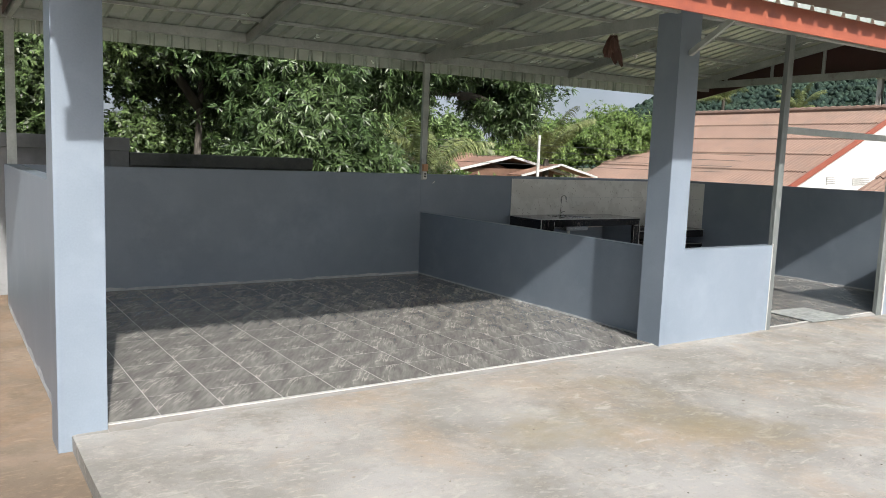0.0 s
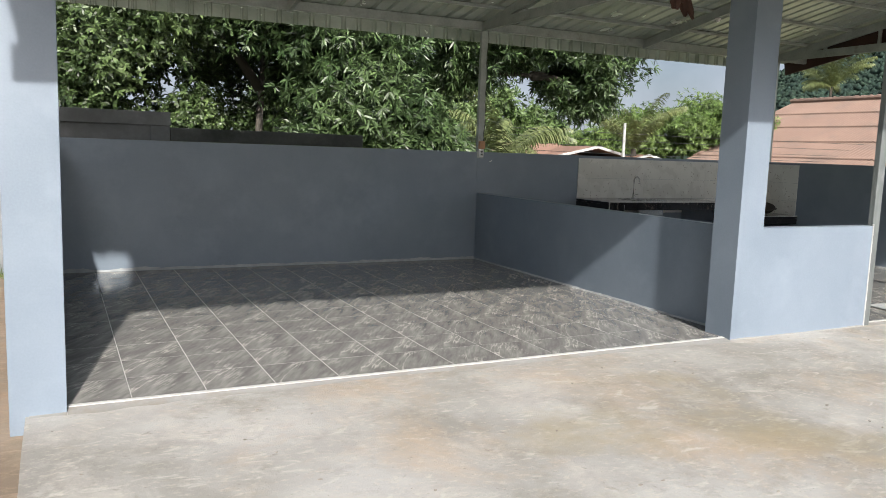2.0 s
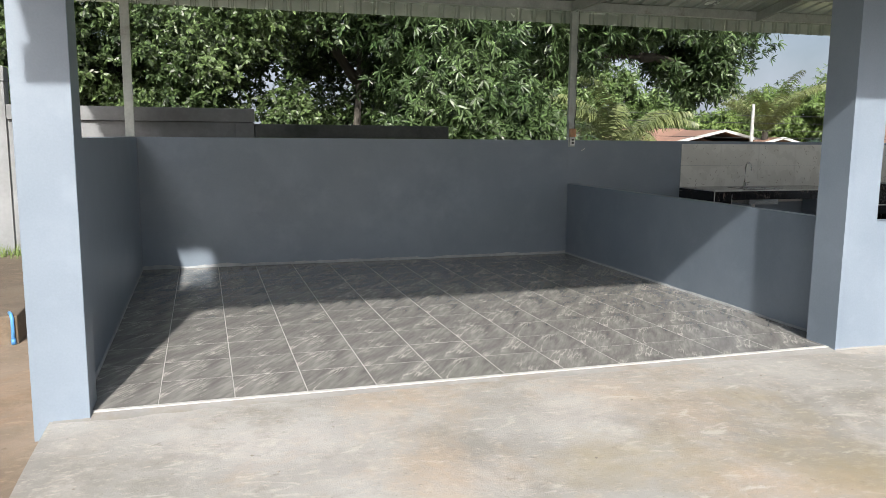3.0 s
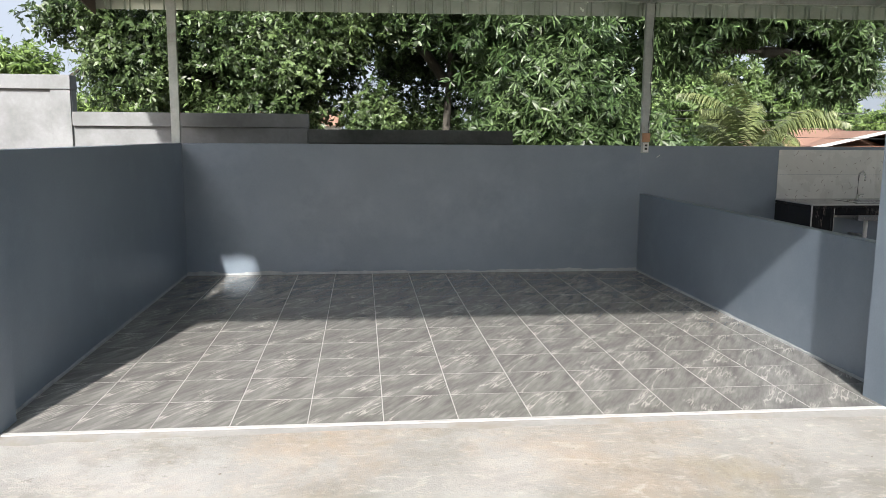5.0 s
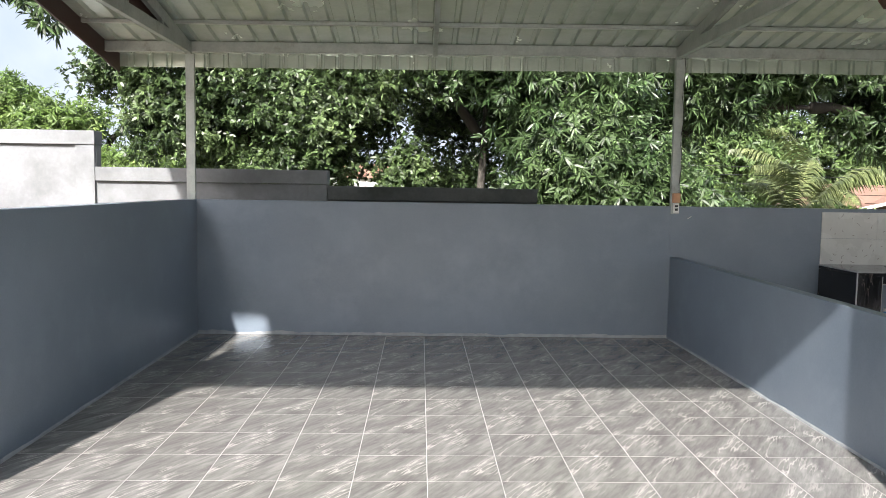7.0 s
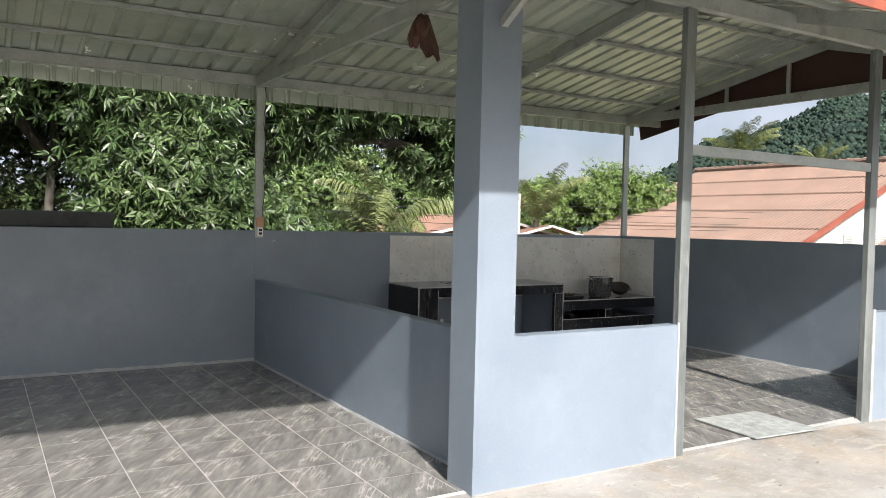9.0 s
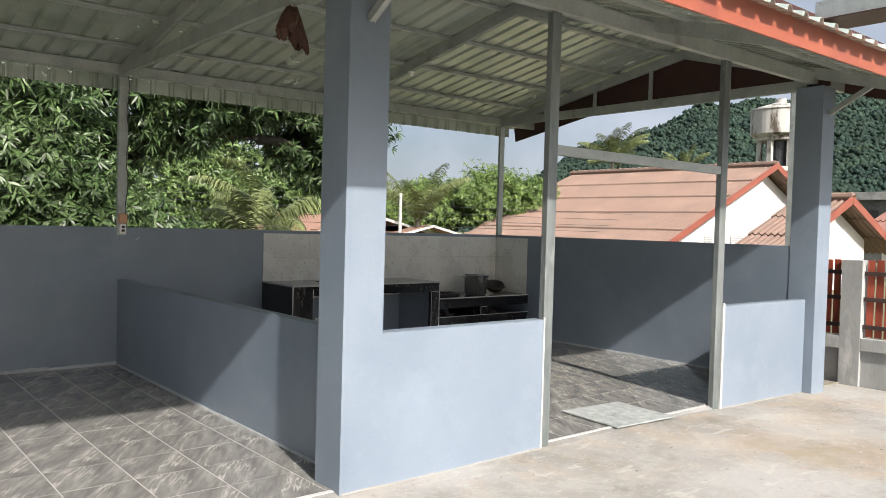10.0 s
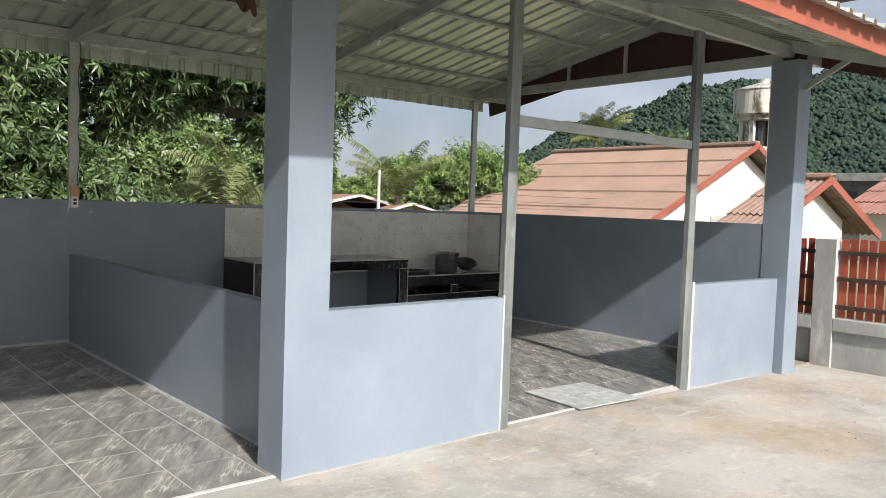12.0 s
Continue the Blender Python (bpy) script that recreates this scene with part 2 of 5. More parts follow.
M_COMPOUND = material("weathered_render_wall", (0.165, 0.172, 0.178), (0.235, 0.242, 0.248), 0.85, 1.3, 30, 0.3, stain=(0.125, 0.13, 0.13), stain_scale=0.9, stain_at=(0.52, 0.70))
M_BARK = material("bark", (0.028, 0.023, 0.018), (0.065, 0.056, 0.045), 0.9, 6, 40, 0.8, stretch=(1, 1, 0.3), bump_dist=0.02)
M_PALEBARK = material("pale_bark", (0.045, 0.040, 0.033), (0.095, 0.086, 0.073), 0.9, 6, 40, 0.8, stretch=(1, 1, 0.3), bump_dist=0.02)
M_MOSSY = material("dark_mossy_render", (0.075, 0.08, 0.076), (0.135, 0.14, 0.134), 0.9, 1.3, 30, 0.3, stain=(0.045, 0.05, 0.045), stain_scale=1.2)
M_LEAF = material("mango_leaves", (0.024, 0.050, 0.016), (0.092, 0.142, 0.050), 0.42, 0.9, 7, 0.0, island=0.6, translucent=0.2, spec=0.5)
M_LEAF2 = material("broad_glossy_leaves", (0.026, 0.052, 0.016), (0.105, 0.150, 0.052), 0.42, 0.9, 7, 0.0, island=0.65, translucent=0.2, spec=0.5)
M_LEAF3 = material("light_feathery_leaves", (0.075, 0.135, 0.028), (0.155, 0.22, 0.055), 0.5, 1.2, 9, 0.0, island=0.5, translucent=0.25)
M_PALM = material("palm_fronds", (0.085, 0.115, 0.038), (0.20, 0.225, 0.085), 0.45, 2, 12, 0.0, island=0.35, translucent=0.2)
M_LEAF4 = material("far_tree_leaves", (0.055, 0.10, 0.028), (0.12, 0.175, 0.055), 0.5, 1.2, 9, 0.0, island=0.5, translucent=0.15)
# near-black low end puts the shade between crowns into the hill's colour
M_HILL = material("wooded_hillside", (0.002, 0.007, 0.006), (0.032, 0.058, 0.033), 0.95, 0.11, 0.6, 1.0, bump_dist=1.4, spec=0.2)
# bluish dark end carries some distance haze in the crowns' colour
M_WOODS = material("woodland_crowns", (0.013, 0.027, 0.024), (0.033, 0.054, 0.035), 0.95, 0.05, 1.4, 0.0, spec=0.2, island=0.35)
M_ROOF_RED = material("red_brown_roof_sheets", (0.165, 0.106, 0.080), (0.218, 0.145, 0.112), 0.8, 0.6, 8, 0.2, stain=(0.150, 0.108, 0.086), stain_scale=0.8)
M_ROOF_PINK = material("faded_red_roof_sheets", (0.165, 0.078, 0.062), (0.22, 0.112, 0.090), 0.8, 0.6, 8, 0.2)
M_BARGE = material("red_painted_board", (0.185, 0.052, 0.034), (0.245, 0.078, 0.050), 0.55, 3, 30, 0.1)
M_WHITE = material("white_render", (0.50, 0.50, 0.49), (0.60, 0.60, 0.59), 0.8, 0.6, 20, 0.1, stain=(0.44, 0.44, 0.425), stain_scale=0.4, stain_at=(0.6, 0.8))
M_DARKWIN = material("dark_opening", (0.02, 0.02, 0.022), (0.035, 0.035, 0.04), 0.3, 2, 20, 0.0)
M_TANK = material("stained_tank_concrete", (0.36, 0.35, 0.325), (0.47, 0.46, 0.43), 0.85, 0.8, 8, 0.2, stain=(0.075, 0.06, 0.042), stain_scale=0.9, stain_at=(0.50, 0.62), stretch=(1, 1, 0.3))
M_SLAT = material("red_stained_fence_board", (0.24, 0.045, 0.022), (0.36, 0.075, 0.035), 0.6, 5, 50, 0.2, stretch=(1, 1, 0.15), random_tint=0.15)
M_RAIL = material("dark_fence_rail", (0.03, 0.018, 0.016), (0.06, 0.035, 0.03), 0.6, 5, 50, 0.1)
M_BLACKTILE = marble_tile("black_marble_tile", (0.008, 0.008, 0.010), (0.02, 0.02, 0.022), (0.26, 0.22, 0.19), 0.12, 0.5, 0.010, 60.0)
M_WHITETILE = material("white_flecked_wall_tile", (0.60, 0.60, 0.565), (0.68, 0.68, 0.645), 0.28, 3, 40, 0.03)
M_FLECK = material("grey_brown_fleck", (0.27, 0.255, 0.225), (0.36, 0.34, 0.31), 0.5, 8, 40, 0.0)
M_CHROME = material("polished_steel", (0.70, 0.70, 0.69), (0.80, 0.80, 0.79), 0.20, 4, 30, 0.02, metal=0.9, rough_var=0.06)
M_IRON = material("dark_cast_metal", (0.025, 0.022, 0.02), (0.06, 0.05, 0.045), 0.5, 5, 40, 0.2, metal=0.4)
M_MAT = material("grey_stone_mat", (0.18, 0.20, 0.196), (0.36, 0.38, 0.372), 0.9, 14, 160, 0.9)
M_BAG = material("dried_brown_husk", (0.040, 0.018, 0.012), (0.090, 0.038, 0.024), 0.7, 9, 60, 0.6, stretch=(1, 1, 0.3))
# pale streaks are weathering, widened to paint in the sunlit face's brightness
M_POST = material("weathered_steel_post", (0.10, 0.116, 0.116), (0.255, 0.278, 0.272), 0.42, 4, 40, 0.15, metal=0.35, stain=(0.43, 0.44, 0.425), stain_scale=3, stain_at=(0.53, 0.66), stretch=(1, 1, 0.2))
M_OCHRE = material("terracotta_box", (0.45, 0.24, 0.13), (0.55, 0.31, 0.18), 0.6, 8, 60, 0.1)
M_WHITEPL = material("white_plastic", (0.68, 0.68, 0.66), (0.78, 0.78, 0.76), 0.4, 8, 60, 0.0)
M_BLACK = material("black_plastic", (0.015, 0.015, 0.015), (0.03, 0.03, 0.03), 0.5, 8, 60, 0.0)
M_ROOF_TAN = material("tan_roof_sheets", (0.20, 0.112, 0.076), (0.27, 0.160, 0.115), 0.75, 0.6, 8, 0.2)
M_BROWNWALL = material("dark_brown_boards", (0.07, 0.035, 0.022), (0.13, 0.07, 0.045), 0.7, 3, 20, 0.2)
M_BLUE = material("blue_plastic", (0.06, 0.20, 0.45), (0.09, 0.26, 0.52), 0.35, 8, 60, 0.0)
M_PIER = material("streaked_cement_pier", (0.24, 0.245, 0.24), (0.36, 0.365, 0.355), 0.85, 2.5, 30, 0.35, stain=(0.48, 0.48, 0.465), stain_scale=3.5, stain_at=(0.56, 0.66), stretch=(1, 1, 0.35))
M_SMEAR = material("pale_cement_slurry", (0.27, 0.285, 0.30), (0.40, 0.415, 0.43), 0.85, 12, 80, 0.4)
M_CHIP = material("stone_chip", (0.10, 0.09, 0.075), (0.32, 0.29, 0.25), 0.85, 3, 40, 0.3)
M_FILLET = material("pale_trowelled_cement", (0.20, 0.198, 0.19), (0.28, 0.275, 0.265), 0.85, 4, 50, 0.4, stain=(0.20, 0.175, 0.14), stain_scale=2.5)
M_GRASS = material("grass", (0.07, 0.11, 0.025), (0.14, 0.19, 0.05), 0.8, 2, 20, 0.0, island=0.3)
M_FIELD = material("far_ground", (0.09, 0.11, 0.045), (0.20, 0.17, 0.10), 0.95, 0.15, 2.0, 0.2)


# ---- building helpers ----
def mesh_of(name, verts, faces, mat, smooth=False):
    me = bpy.data.meshes.new(name)
    me.from_pydata([tuple(v) for v in verts], [], faces)
    me.materials.append(mat)
    if smooth:
        for p in me.polygons:
            p.use_smooth = True
    me.update()
    return me


def quads_mesh(name, v, mat, per=4, smooth=False):
    """A mesh of loose faces with the same number of corners, from an array (faces * per, 3)."""
    v = np.asarray(v, dtype=np.float32).reshape(-1, 3)
    k = len(v) // per
    me = bpy.data.meshes.new(name)
    me.vertices.add(len(v))
    me.vertices.foreach_set("co", v.ravel())
    me.loops.add(len(v))
    me.loops.foreach_set("vertex_index", np.arange(len(v), dtype=np.int32))
    me.polygons.add(k)
    me.polygons.foreach_set("loop_start", np.arange(0, len(v), per, dtype=np.int32))
    me.update(calc_edges=True)
    me.materials.append(mat)
    return me


def put_box(bm, x0, x1, y0, y1, z0, z1, bevel=0.0):
    r = bmesh.ops.create_cube(bm, size=1.0)
    for v in r["verts"]:
        v.co = Vector((x0 + (v.co.x + 0.5) * (x1 - x0), y0 + (v.co.y + 0.5) * (y1 - y0), z0 + (v.co.z + 0.5) * (z1 - z0)))
    if bevel:
        edges = {e for v in r["verts"] for e in v.link_edges}
        bmesh.ops.bevel(bm, geom=list(edges), offset=bevel, segments=2, affect='EDGES', profile=0.5)
    return bm


def box(x0, x1, y0, y1, z0, z1, bevel=0.0):
    return put_box(bmesh.new(), x0, x1, y0, y1, z0, z1, bevel)


def put_bar(bm, a, b, w, h, bevel=0.0):
    """A rectangular bar from a to b: w across, h in the upright direction."""
    a, b = Vector(a), Vector(b)
    d = (b - a).normalized()
    side = d.cross(Vector((0, 0, 1)))
    side = side.normalized() if side.length > 1e-4 else Vector((1, 0, 0))
    up = side.cross(d)
    r = bmesh.ops.create_cube(bm, size=1.0)
    for v in r["verts"]:
        c = v.co.copy()
        v.co = a + (b - a) * (c.y + 0.5) + side * (c.x * w) + up * (c.z * h)
    if bevel:
        edges = {e for v in r["verts"] for e in v.link_edges}
        bmesh.ops.bevel(bm, geom=list(edges), offset=bevel, segments=1, affect='EDGES')
    return bm


def bar(a, b, w, h, bevel=0.0):
    return put_bar(bmesh.new(), a, b, w, h, bevel)


def put_tube(bm, pts, radii, sides=10, cap=True):
    rings = []
    pts = [Vector(p) for p in pts]
    for i, p in enumerate(pts):
        d = (pts[min(i + 1, len(pts) - 1)] - pts[max(i - 1, 0)]).normalized()
        s = d.cross(Vector((0, 0, 1)))
        s = s.normalized() if s.length > 1e-3 else Vector((1, 0, 0))
        u = s.cross(d)
        r = radii[i] if hasattr(radii, "__len__") else radii
        rings.append([bm.verts.new(p + (s * math.cos(2 * math.pi * k / sides) + u * math.sin(2 * math.pi * k / sides)) * r) for k in range(sides)])
    for a, b in zip(rings, rings[1:]):
        for k in range(sides):
            bm.faces.new((a[k], a[(k + 1) % sides], b[(k + 1) % sides], b[k]))
    if cap:
        bm.faces.new(rings[0][::-1])
        bm.faces.new(rings[-1])
    return bm


def tube(pts, radii, sides=10):
    return put_tube(bmesh.new(), pts, radii, sides)


def lathe(profile, sides=32, centre=(0, 0, 0)):
    bm = bmesh.new()
    rings = [[bm.verts.new((centre[0] + r * math.cos(2 * math.pi * k / sides), centre[1] + r * math.sin(2 * math.pi * k / sides), centre[2] + z)) for k in range(sides)] for r, z in profile]
    for a, b in zip(rings, rings[1:]):
        for k in range(sides):
            bm.faces.new((a[k], a[(k + 1) % sides], b[(k + 1) % sides], b[k]))
    bm.faces.new(rings[0][::-1])
    bm.faces.new(rings[-1])
    return bm


def part(name, bm, mat, parent=None, label="", smooth=False):
    """Links a bmesh as one mesh object, under a thing or a part where one is given."""
    bmesh.ops.recalc_face_normals(bm, faces=bm.faces)
    me = bpy.data.meshes.new(name)
    bm.to_mesh(me)
    bm.free()
    me.materials.append(mat)
    if smooth:
        for p in me.polygons:
            p.use_smooth = True
    ob = new(name, me)
    if parent:
        ob.parent = parent
    if label:
        ob["label"] = label
    return ob


def linked(name, me, parent=None, label=""):
    ob = new(name, me)
    if parent:
        ob.parent = parent
    if label:
        ob["label"] = label
    return ob


def thing(name, label, category, group="", kind="", at=(0, 0, 0)):
    ob = new(name)
    ob.location = at
    return tagged(ob, label, category, group, kind)


# ---- ground ----
def ground_height(x, y):
    """The yard falls gently to the sides; the strip beside the pad lies lower."""
    z = -0.012 - 0.025 * max(0.0, min(x, 12) - 8.3)
    if x < 0.27:
        z = -0.105
    return z


def build_ground():
    xs = sorted({-3000.0, -600.0, -150.0, -60.0, 60.0, 150.0, 600.0, 3000.0, 0.34, 0.36, 14.0, *[-20 + i * 2.0 for i in range(31)]})
    ys = sorted({-3000.0, -600.0, -150.0, -60.0, 60.0, 150.0, 600.0, 3000.0, *[-20 + i * 2.0 for i in range(31)]})
    v = [(x, y, ground_height(x - 0.08, y) if abs(x) < 55 and abs(y) < 55 else -0.12) for y in ys for x in xs]
    nx = len(xs)
    f = [(j * nx + i, j * nx + i + 1, (j + 1) * nx + i + 1, (j + 1) * nx + i) for j in range(len(ys) - 1) for i in range(nx - 1)]
    tagged(linked("ground", mesh_of("ground", [(a, b, c - 0.06) for a, b, c in v], f, M_FIELD)), "earth and scrub ground reaching the horizon", "ground", kind="structure")


build_ground()


def slab(name, x0, x1, y0, y1, top, bottom, mat, label, step=0.5, wobble=0.0):
    """A cast slab with a slightly uneven top and a broken edge."""
    nx, ny = max(2, int((x1 - x0) / step)), max(2, int((y1 - y0) / step))
    v, f = [], []
    for j in range(ny + 1):
        for i in range(nx + 1):
            x, y = x0 + (x1 - x0) * i / nx, y0 + (y1 - y0) * j / ny
            e = wobble * 2 * noise.noise((y * 3.1, x0, 0)) if i == 0 else 0.0
            v.append((x + e, y, top(x, y) + wobble * noise.noise((x * 0.7, y * 0.7, 3))))
    k = len(v)
    v += [(x, y, bottom) for x, y, z in v]
    at = lambda i, j: j * (nx + 1) + i
    for j in range(ny):
        for i in range(nx):
            f.append((at(i, j), at(i + 1, j), at(i + 1, j + 1), at(i, j + 1)))
    rim = [at(i, 0) for i in range(nx)] + [at(nx, j) for j in range(ny)] + [at(i, ny) for i in range(nx, 0, -1)] + [at(0, j) for j in range(ny, 0, -1)]
    f += [(b, a, a + k, b + k) for a, b in zip(rim, rim[1:] + rim[:1])]
    return tagged(linked(name, mesh_of(name, v, f, mat)), label, "ground", kind="structure")


slab("yard_pavement", 0.28, 11.72, -9.0, 4.554, lambda x, y: ground_height(x, y), -0.30, M_CONC, "sunlit bare concrete yard with brown stains", 0.25, 0.006)
slab("side_pavement", -9.0, 0.36, -9.0, 9.80, lambda x, y: -0.105, -0.30, M_DIRT, "brown worn concrete strip beside the shelter", 0.3, 0.012)

slab("east_strip", 10.99, 11.69, 4.558, 9.4, lambda x, y: -0.078, -0.30, M_STRIP, "rough grey-brown paved strip beside the fence", 0.2, 0.012)

# ---- pavilion: walls and pillars ----
XL, XD, XR = 0.42, 5.40, 10.72
YF, YB = 4.505, 9.05
TOP = 1.41


def wall(name, b, mat, label):
    return tagged(part(name, box(*b, 0.0 if name == "wall_front_1" else 0.004), mat), label, "wall", kind="structure")


wall("wall_north", (0.29, 10.84, YB, YB + 0.11, -0.15, TOP), M_WALL, "blue-grey painted low back wall of the shelter")
wall("wall_west", (0.29, XL, 4.77, YB - 0.002, -0.15, TOP), M_WALL, "blue-grey painted low side wall of the shelter")
wall("wall_middle", (XD - 0.005, XD + 0.085, 4.772, YB - 0.002, -0.15, 0.875), M_WALL, "blue-grey painted knee wall between the two bays")
wall("wall_east", (XR, XR + 0.11, 4.69, YB - 0.002, -0.15, TOP), M_WALL, "dark blue-grey painted low side wall of the kitchen bay")
wall("wall_front_1", (5.495, 6.862, YF - 0.002, YF + 0.10, -0.15, 0.885), M_WALL, "pale blue-grey painted knee wall facing the yard")
wall("wall_front_2", (9.19, 10.713, YF, YF + 0.10, -0.15, 0.875), M_WALL, "pale blue-grey painted knee wall beside the doorway")
PILLARS = [(0.21, 0.475, 4.50, 4.768), (5.225, 5.495, YF - 0.002, 4.77), (10.715, 10.985, 4.41, 4.688)]
for i, p in enumerate(PILLARS):
    tagged(part("pillar_%d" % (i + 1), box(*p, -0.15, 3.02, 0.0 if i == 1 else 0.004), M_WALL), "square blue-grey painted concrete pillar", "pillar", "pillars of the shelter", "structure")

# floor bed, trim and fillet
tagged(part("floor_1", box(XL + 0.001, XD - 0.007, 4.587, YB - 0.002, -0.14, -0.0012), M_GROUT), "grey marbled tile floor of the open bay", "floor", kind="structure")
tagged(part("floor_2", box(XD + 0.088, XR - 0.002, 4.587, YB - 0.002, -0.14, -0.0012), M_GROUT), "grey marbled tile floor of the kitchen bay", "floor", kind="structure")


def fillet(name, x0, x1, seed, mat=None):
    """A trowelled cement ramp with a ragged foot, from the floor edge down to the yard."""
    n = int((x1 - x0) / 0.04)
    bm, rows = bmesh.new(), []
    for i in range(n + 1):
        x = x0 + (x1 - x0) * i / n
        foot = 0.07 + 0.05 * noise.noise((x * 1.3, seed, 0)) + 0.025 * noise.noise((x * 7, seed, 2))
        g = ground_height(x, 4.4) - 0.004
        rows.append([bm.verts.new((x, 4.555 - foot - 0.02, g)), bm.verts.new((x, 4.555 - foot * 0.6, g + 0.007)), bm.verts.new((x, 4.555, -0.003))])
    for a, b in zip(rows, rows[1:]):
        for k in range(2):
            bm.faces.new((a[k], b[k], b[k + 1], a[k + 1]))
    return tagged(part(name, bm, mat or M_FILLET), "pale trowelled cement fillet along the floor edge", "fillet", kind="structure")


fillet("fillet_1", 0.477, 5.223, 1)
fillet("fillet_3", 0.30, 0.474, 3)
fillet("fillet_4", 5.226, 5.50, 4)
fillet("fillet_2", 6.97, 9.065, 2)
tagged(part("trim_1", box(0.477, 5.223, 4.556, 4.586, -0.020, 0.003, 0.002), M_TRIM), "white plastic tile edging along the floor", "trim", kind="structure")
tagged(part("trim_2", box(6.975, 9.03, 4.556, 4.586, -0.020, 0.003, 0.002), M_TRIM), "white plastic tile edging in the doorway", "trim", kind="structure")


# ---- roof ----
def lift(x):
    return 0.009 * (x - 5.4)


RIDGE_Y, RIDGE_Z = 6.05, 3.62
BACK_Y, FRONT_Y = 9.46, 3.17


def roof_z(y):
    if y > RIDGE_Y:
        return RIDGE_Z - (y - RIDGE_Y) * 0.183
    return RIDGE_Z - (RIDGE_Y - y) * 0.279


X_LEFT, X_RIGHT = -0.50, 11.45


def sheet_slope(name, y0, y1, label, left=X_LEFT):
    """Trapezoid-ribbed metal sheet, ribs running down the slope."""
    pitch, xs = 0.2, []
    x = X_LEFT
    while x < X_RIGHT:
        xs += [(x, 0.0), (x + 0.135, 0.0), (x + 0.150, 0.033), (x + 0.185, 0.033)]
        x += pitch
    xs = [p for p in xs if p[0] > left - 0.001]
    steps = 6
    v, f = [], []
    for j in range(steps + 1):
        y = y0 + (y1 - y0) * j / steps
        for x, h in xs:
            v.append((x, y, roof_z(y) + h + lift(x) + 0.004 * noise.noise((x * 0.8, y * 0.8, 5))))
    n = len(xs)
    f = [(j * n + i, j * n + i + 1, (j + 1) * n + i + 1, (j + 1) * n + i) for j in range(steps) for i in range(n - 1)]
    ob = linked(name, mesh_of(name, v, f, M_SHEET))
    so = ob.modifiers.new("thickness", 'SOLIDIFY')
    so.thickness, so.offset = 0.002, 1
    return tagged(ob, label, "roof", kind="structure")


sheet_slope("roof_back", RIDGE_Y, BACK_Y, "ribbed grey-green metal roof sheets seen from below")
# the front canopy is narrower than the main roof: it begins at the first pillar
X_CANOPY, Y_CANOPY, Y_NOTCH = 0.0, 4.72, 4.25
sheet_slope("roof_front", RIDGE_Y, Y_CANOPY, "ribbed metal roof sheets over the front half of the bays")
sheet_slope("roof_notch", Y_CANOPY, Y_NOTCH, "ribbed metal roof sheets beside the first pillar", 0.30)
sheet_slope("roof_canopy", Y_NOTCH, FRONT_Y - 0.11, "ribbed metal roof sheets over the front eave", X_CANOPY)



def eave_apron():
    """A hanging strip of ribbed sheet along the back eave."""
    xs, x = [], X_LEFT
    while x < X_RIGHT - 0.2:
        xs += [(x, 0.0), (x + 0.10, 0.0), (x + 0.110, 0.030), (x + 0.132, 0.030), (x + 0.142, 0.0), (x + 0.152, 0.0), (x + 0.160, 0.030), (x + 0.182, 0.030), (x + 0.190, 0.0)]
        x += 0.2
    v = [(x, BACK_Y - 0.025 + d, roof_z(BACK_Y) + dz + lift(x)) for dz in (0.030, -0.135) for x, d in xs]
    n = len(xs)
    ob = linked("eave_apron", mesh_of("eave_apron", v, [(i, i + 1, n + i + 1, n + i) for i in range(n - 1)], M_SHEET))
    so = ob.modifiers.new("thickness", 'SOLIDIFY')
    so.thickness = 0.0015
    return tagged(ob, "ribbed metal strip hanging along the back eave", "eave strip", kind="structure")


eave_apron()
roof_frame = thing("roof_frame", "galvanised steel roof trusses, purlins and beams", "roof frame", kind="structure")


def member(name, a, b, w, h):
    a, b = Vector(a), Vector(b)
    a.z += lift(a.x)
    b.z += lift(b.x)
    return part(name, bar(a, b, w, h, 0.004), M_STEEL, roof_frame)


member("back_beam", (X_LEFT, 9.07, 3.01), (X_RIGHT, 9.07, 3.01), 0.06, 0.105)
member("front_beam", (0.22, 4.55, 3.06), (X_RIGHT, 4.55, 3.06), 0.06, 0.12)
for x in (0.36, 2.87, 5.40, 8.05, 10.78):
    member("rafter", (x, 9.06, roof_z(9.06) - 0.085), (x, RIDGE_Y, RIDGE_Z - 0.085), 0.046, 0.10)
    member("rafter", (x, RIDGE_Y, RIDGE_Z - 0.085), (x, 3.2, roof_z(3.2) - 0.085), 0.0455, 0.10)
for x in (0.36, 5.40, 10.78):
    member("tie_beam", (x, 9.03, 3.0), (x, 4.6, 3.0), 0.05, 0.10)
for y in (8.52, 7.80, 7.02, 6.25, 5.6, 4.95, 4.2, 3.6):
    z = roof_z(y) - 0.02
    member("purlin", (X_LEFT if y > Y_CANOPY else X_CANOPY, y, z), (X_RIGHT, y, z), 0.05, 0.035)
for x in (5.36, 10.88):
    member("strut", (x, 4.5, 2.66), (x, 4.0, 2.95), 0.04, 0.04)
for x in (10.78, 0.36):
    for y in (8.2, 7.35, 6.5, 5.5):
        member("stud", (x, y, 3.05), (x, y, roof_z(y) - 0.13), 0.04, 0.04)

